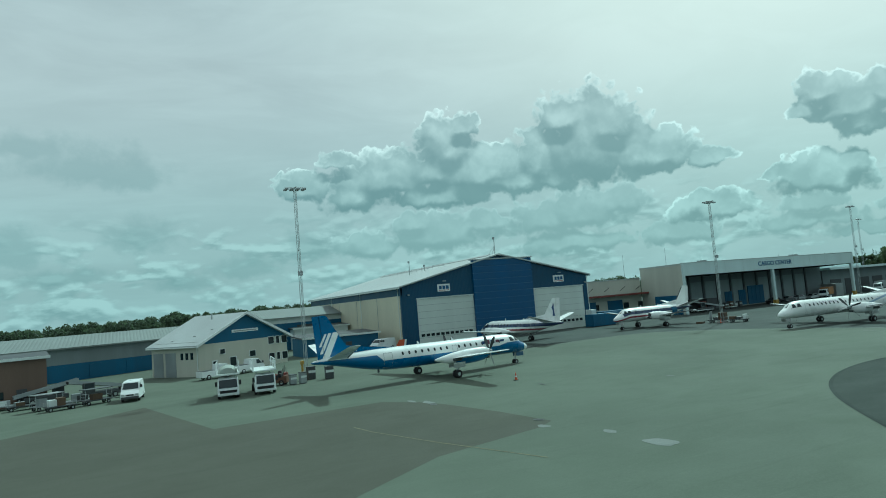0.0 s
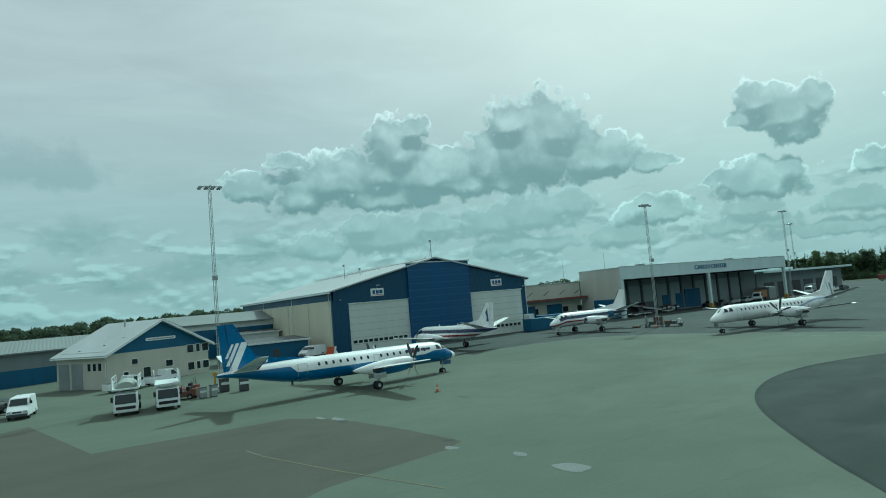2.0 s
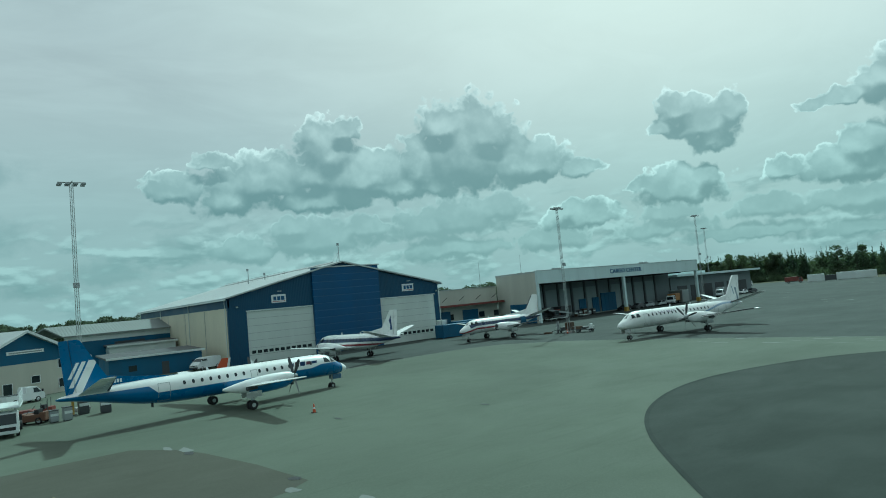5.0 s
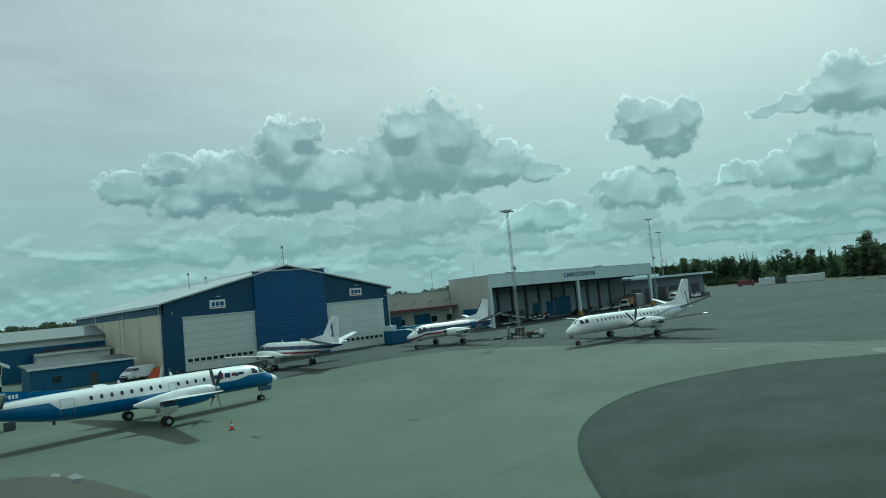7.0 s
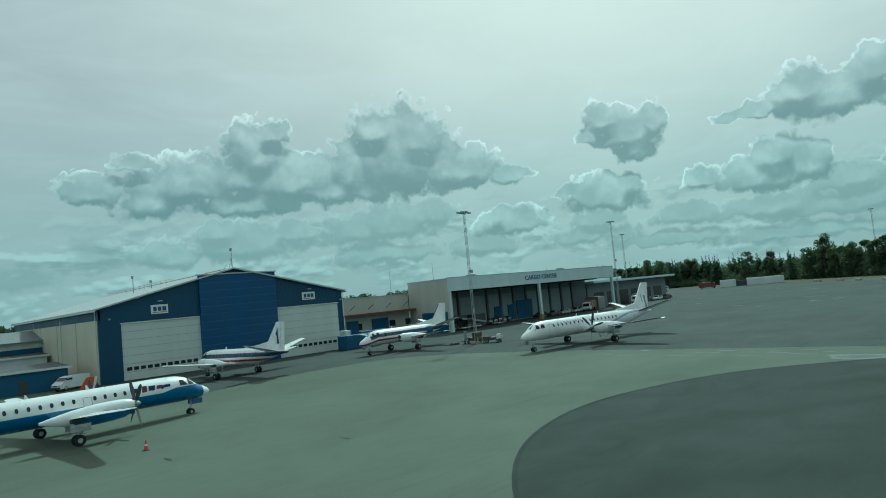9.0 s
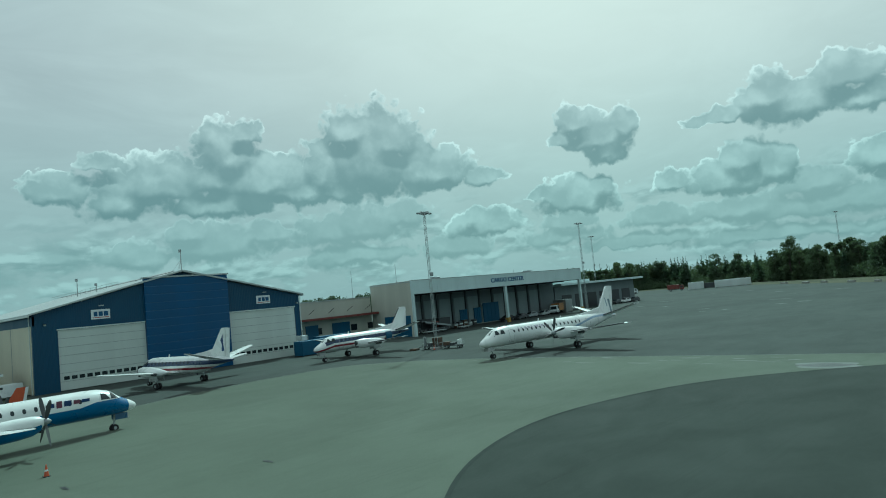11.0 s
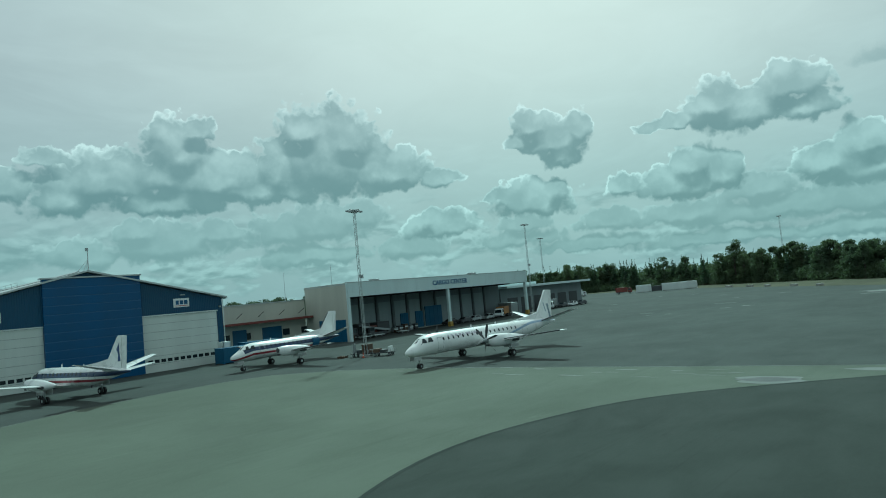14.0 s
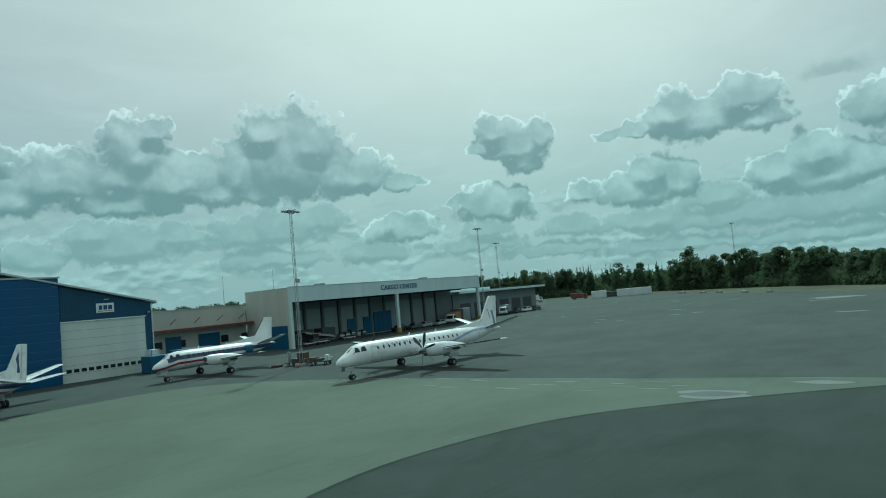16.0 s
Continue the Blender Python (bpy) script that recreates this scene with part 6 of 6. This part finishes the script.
# ---- trees ----
def leaf_paint(name, colour, vary=0.22):
    m = bpy.data.materials.new(name)
    m.use_nodes = True
    n = Nodes(m.node_tree)
    s = m.node_tree.nodes["Principled BSDF"]
    each = n.add("ShaderNodeNewGeometry").outputs["Random Per Island"]
    whole = n.add("ShaderNodeObjectInfo").outputs["Random"]
    base = n.mix(each, tuple(c * (1 - vary) for c in colour), tuple(c * (1 + vary) for c in colour))
    base = n.mix(n.math("MULTIPLY", whole, 0.6), base, (colour[0] * 1.25, colour[1] * 1.05, colour[2] * 0.7))
    n.put(base, s.inputs["Base Color"])
    s.inputs["Roughness"].default_value = 0.6
    s.inputs["Specular IOR Level"].default_value = 0.25
    through_leaf = n.add("ShaderNodeBsdfTranslucent")
    n.put(n.mix(0.5, base, (colour[0] * 1.6, colour[1] * 1.7, colour[2] * 0.9)), through_leaf.inputs[0])
    both = n.add("ShaderNodeMixShader")
    both.inputs[0].default_value = 0.45
    m.node_tree.links.new(s.outputs[0], both.inputs[1])
    m.node_tree.links.new(through_leaf.outputs[0], both.inputs[2])
    m.node_tree.links.new(both.outputs[0], m.node_tree.nodes["Material Output"].inputs[0])
    return m


LEAF = leaf_paint("broad_leaves", (0.088, 0.120, 0.082))
NEEDLE = leaf_paint("spruce_needles", (0.066, 0.102, 0.074))
# far woods only: distance haze put into the leaf colour, paler and bluer
HAZED_LEAF = leaf_paint("hazed_leaves", (0.092, 0.120, 0.100), 0.1)
BRUSH = leaf_paint("brush_leaves", (0.090, 0.120, 0.076))
BARK = paint("bark", (0.10, 0.085, 0.07), 0.9, vary=0.2)


def leaf_mesh(name, blobs, count, size, seed, material, droop=0.0):
    """Many small leaf clumps scattered through a set of blobs (x, y, z, radius, squash)."""
    g = np.random.default_rng(seed)
    blobs = np.array(blobs, float)
    pick = g.choice(len(blobs), count, p=blobs[:, 3] ** 2 / (blobs[:, 3] ** 2).sum())
    d = g.normal(size=(count, 3))
    d /= np.linalg.norm(d, axis=1)[:, None]
    r = g.uniform(0.45, 1.0, count) ** 0.5 * g.uniform(0.75, 1.12, count)
    c = blobs[pick, :3] + d * (r * blobs[pick, 3])[:, None] * np.stack([np.ones(count), np.ones(count), blobs[pick, 4]], 1)
    u = g.normal(size=(count, 3))
    u[:, 2] -= droop
    u /= np.linalg.norm(u, axis=1)[:, None]
    v = np.cross(u, g.normal(size=(count, 3)))
    v /= np.linalg.norm(v, axis=1)[:, None]
    s = size * g.uniform(0.6, 1.4, count)[:, None]
    quad = np.stack([c - u * s, c + v * s * 0.55, c + u * s, c - v * s * 0.55], 1)
    data = bpy.data.meshes.new(name)
    data.from_pydata(quad.reshape(-1, 3).tolist(), [], np.arange(count * 4).reshape(-1, 4).tolist())
    data.materials.append(material)
    return data


def broad_tree(seed, height):
    g = random.Random(seed)
    blobs = []
    for k in range(34):
        z = height * g.uniform(0.14, 0.93)
        wide = height * 0.24 * math.sin(math.pi * min(1.0, (z / height) * 0.9 + 0.1)) + 0.3
        a = g.uniform(0, 6.28)
        blobs.append((wide * math.cos(a) * g.uniform(0.2, 1), wide * math.sin(a) * g.uniform(0.2, 1), z, height * g.uniform(0.06, 0.11), 0.8))
    tree = thing("tree", pose(0, 0, 0), "leafy green broadleaf tree at the wood's edge", "tree", "trees at the wood's edge")
    bm = tube([(0, 0, -0.3), (0.1, 0, height * 0.3), (0.0, 0.15, height * 0.6), (0, 0, height * 0.88)], [height * 0.018, height * 0.014, height * 0.009, 0.03], 8)
    for x, y, z, rad, _ in blobs[:8]:
        tube([(0, 0, z * 0.72), (x * 0.5, y * 0.5, z * 0.9), (x, y, z)], [height * 0.007, height * 0.005, 0.02], 5, bm)
    part("trunk", bm, BARK, tree, "rough brown trunk with limbs", True)
    crown = new("crown", leaf_mesh("crown", blobs, 3600, height * 0.019, seed, LEAF))
    crown.parent = tree
    return tree


def spruce(seed, height):
    g = random.Random(seed)
    blobs = []
    for k in range(17):
        f = 0.12 + 0.86 * k / 16
        wide = height * 0.17 * (1 - f) + 0.12
        for j in range(3 if f < 0.8 else 1):
            a = g.uniform(0, 6.28)
            blobs.append((wide * 0.6 * math.cos(a), wide * 0.6 * math.sin(a), height * f, wide * g.uniform(0.55, 0.8), 0.55))
    tree = thing("tree", pose(0, 0, 0), "dark pointed spruce at the wood's edge", "tree", "trees at the wood's edge")
    part("trunk", tube([(0, 0, -0.3), (0, 0, height * 0.97)], [height * 0.016, 0.03], 8), BARK, tree, "straight brown trunk", True)
    crown = new("crown", leaf_mesh("crown", blobs, 2400, height * 0.019, seed, NEEDLE, 0.6))
    crown.parent = tree
    return tree


# line of the wood's edge with the height of the trees along it
EDGE = [(218, -60, 9), (226, 0, 9), (233, 34, 9.5), (252, 46, 11), (266, 59, 13.0), (288, 84, 14.5), (312, 114, 14.2), (330, 147, 15), (340, 182, 16), (332, 205, 16.5), (318, 232, 17)]


def along(f):
    f *= len(EDGE) - 1
    i = min(int(f), len(EDGE) - 2)
    u = f - i
    return [a + (b - a) * u for a, b in zip(EDGE[i], EDGE[i + 1])]


kinds = [broad_tree(31, 10.0), broad_tree(32, 10.0), broad_tree(33, 10.0), broad_tree(34, 10.0), spruce(41, 10.0), spruce(42, 10.0), spruce(43, 10.0)]
g = random.Random(12)
placed = []
for k in range(190):
    f = (k + g.uniform(-0.4, 0.4)) / 190
    x, y, h = along(min(max(f, 0), 1))
    out = g.uniform(4, 30)
    x, y = x + out * 0.8, y - out * 0.35 + out * 0.5
    north = f > 0.62
    kind = g.choice((0, 1, 2, 4, 5, 6, 4, 5, 6, 4, 5, 6) if north else (0, 1, 2, 3, 0, 1, 2, 3, 4, 5))
    placed.append((kind, x, y, h * g.uniform(0.74, 0.98) * (1 + out * 0.002)))
placed.append((2, 316.0, 111.5, 18.6))
for k, (kind, x, y, h) in enumerate(placed):
    turn = pose(x, y, ground_height(x, y), 0, 0, g.uniform(0, 360)) @ Matrix.Diagonal((h / 10 * g.uniform(0.85, 1.2), h / 10 * g.uniform(0.85, 1.2), h / 10, 1))
    t = copy_thing(kinds[kind], turn)
    t.matrix_basis = turn
for k, t in enumerate(kinds):
    x, y, h = along(0.08 + 0.12 * k)
    t.matrix_basis = pose(x + 16, y + 2, ground_height(x, y), 0, 0, 40 * k) @ Matrix.Diagonal((h / 10, h / 10, h / 10, 1))


def brush(name, spots, count, size, seed, material, label):
    ob = new(name, leaf_mesh(name, spots, count, size, seed, material))
    return tagged(ob, label, "bushes", kind="stuff")


# brush and saplings before the trees, the wood behind them, and the far woods
spots = []
for k in range(1700):
    x, y, h = along(g.random())
    out = g.uniform(2, 26)
    rad = g.uniform(1.3, 2.6)
    spots.append((x + out * 0.85, y + out * 0.15, rad * 0.6 + out * 0.27, rad, 0.9))
brush("brush", spots, 170000, 0.27, 5, BRUSH, "dense green brush before the wood")
spots = []
for k in range(1500):
    x, y, h = along(g.random())
    out = g.uniform(14, 60)
    z = g.uniform(0.05, 0.62) * h
    spots.append((x + out * 0.85, y + out * 0.2, z, g.uniform(1.6, 3.0), 1.0))
brush("woodland", spots, 120000, 0.42, 6, LEAF, "mixed green wood behind the apron")
spots = []
for k in range(1500):
    b = radians(g.uniform(-40, 24))
    far = g.uniform(395, 520)
    z = g.uniform(0.0, 1.0) ** 0.6 * (11.5 + 1.5 * math.sin(b * 9) + g.uniform(-1.2, 1.2))
    spots.append((far * math.sin(b) - 2, far * math.cos(b) + 2, z, g.uniform(1.6, 3.4), 0.9))
brush("far_woods", spots, 250000, 0.62, 8, HAZED_LEAF, "far dark woods on the horizon")
spots = []
for k in range(700):
    b = radians(g.uniform(24, 62))
    far = g.uniform(420, 560)
    z = g.uniform(0.0, 1.0) ** 0.7 * 13
    spots.append((far * math.sin(b), far * math.cos(b), z, g.uniform(2.0, 4.5), 0.9))
brush("far_woods", spots, 90000, 0.7, 9, HAZED_LEAF, "far dark woods behind the buildings")
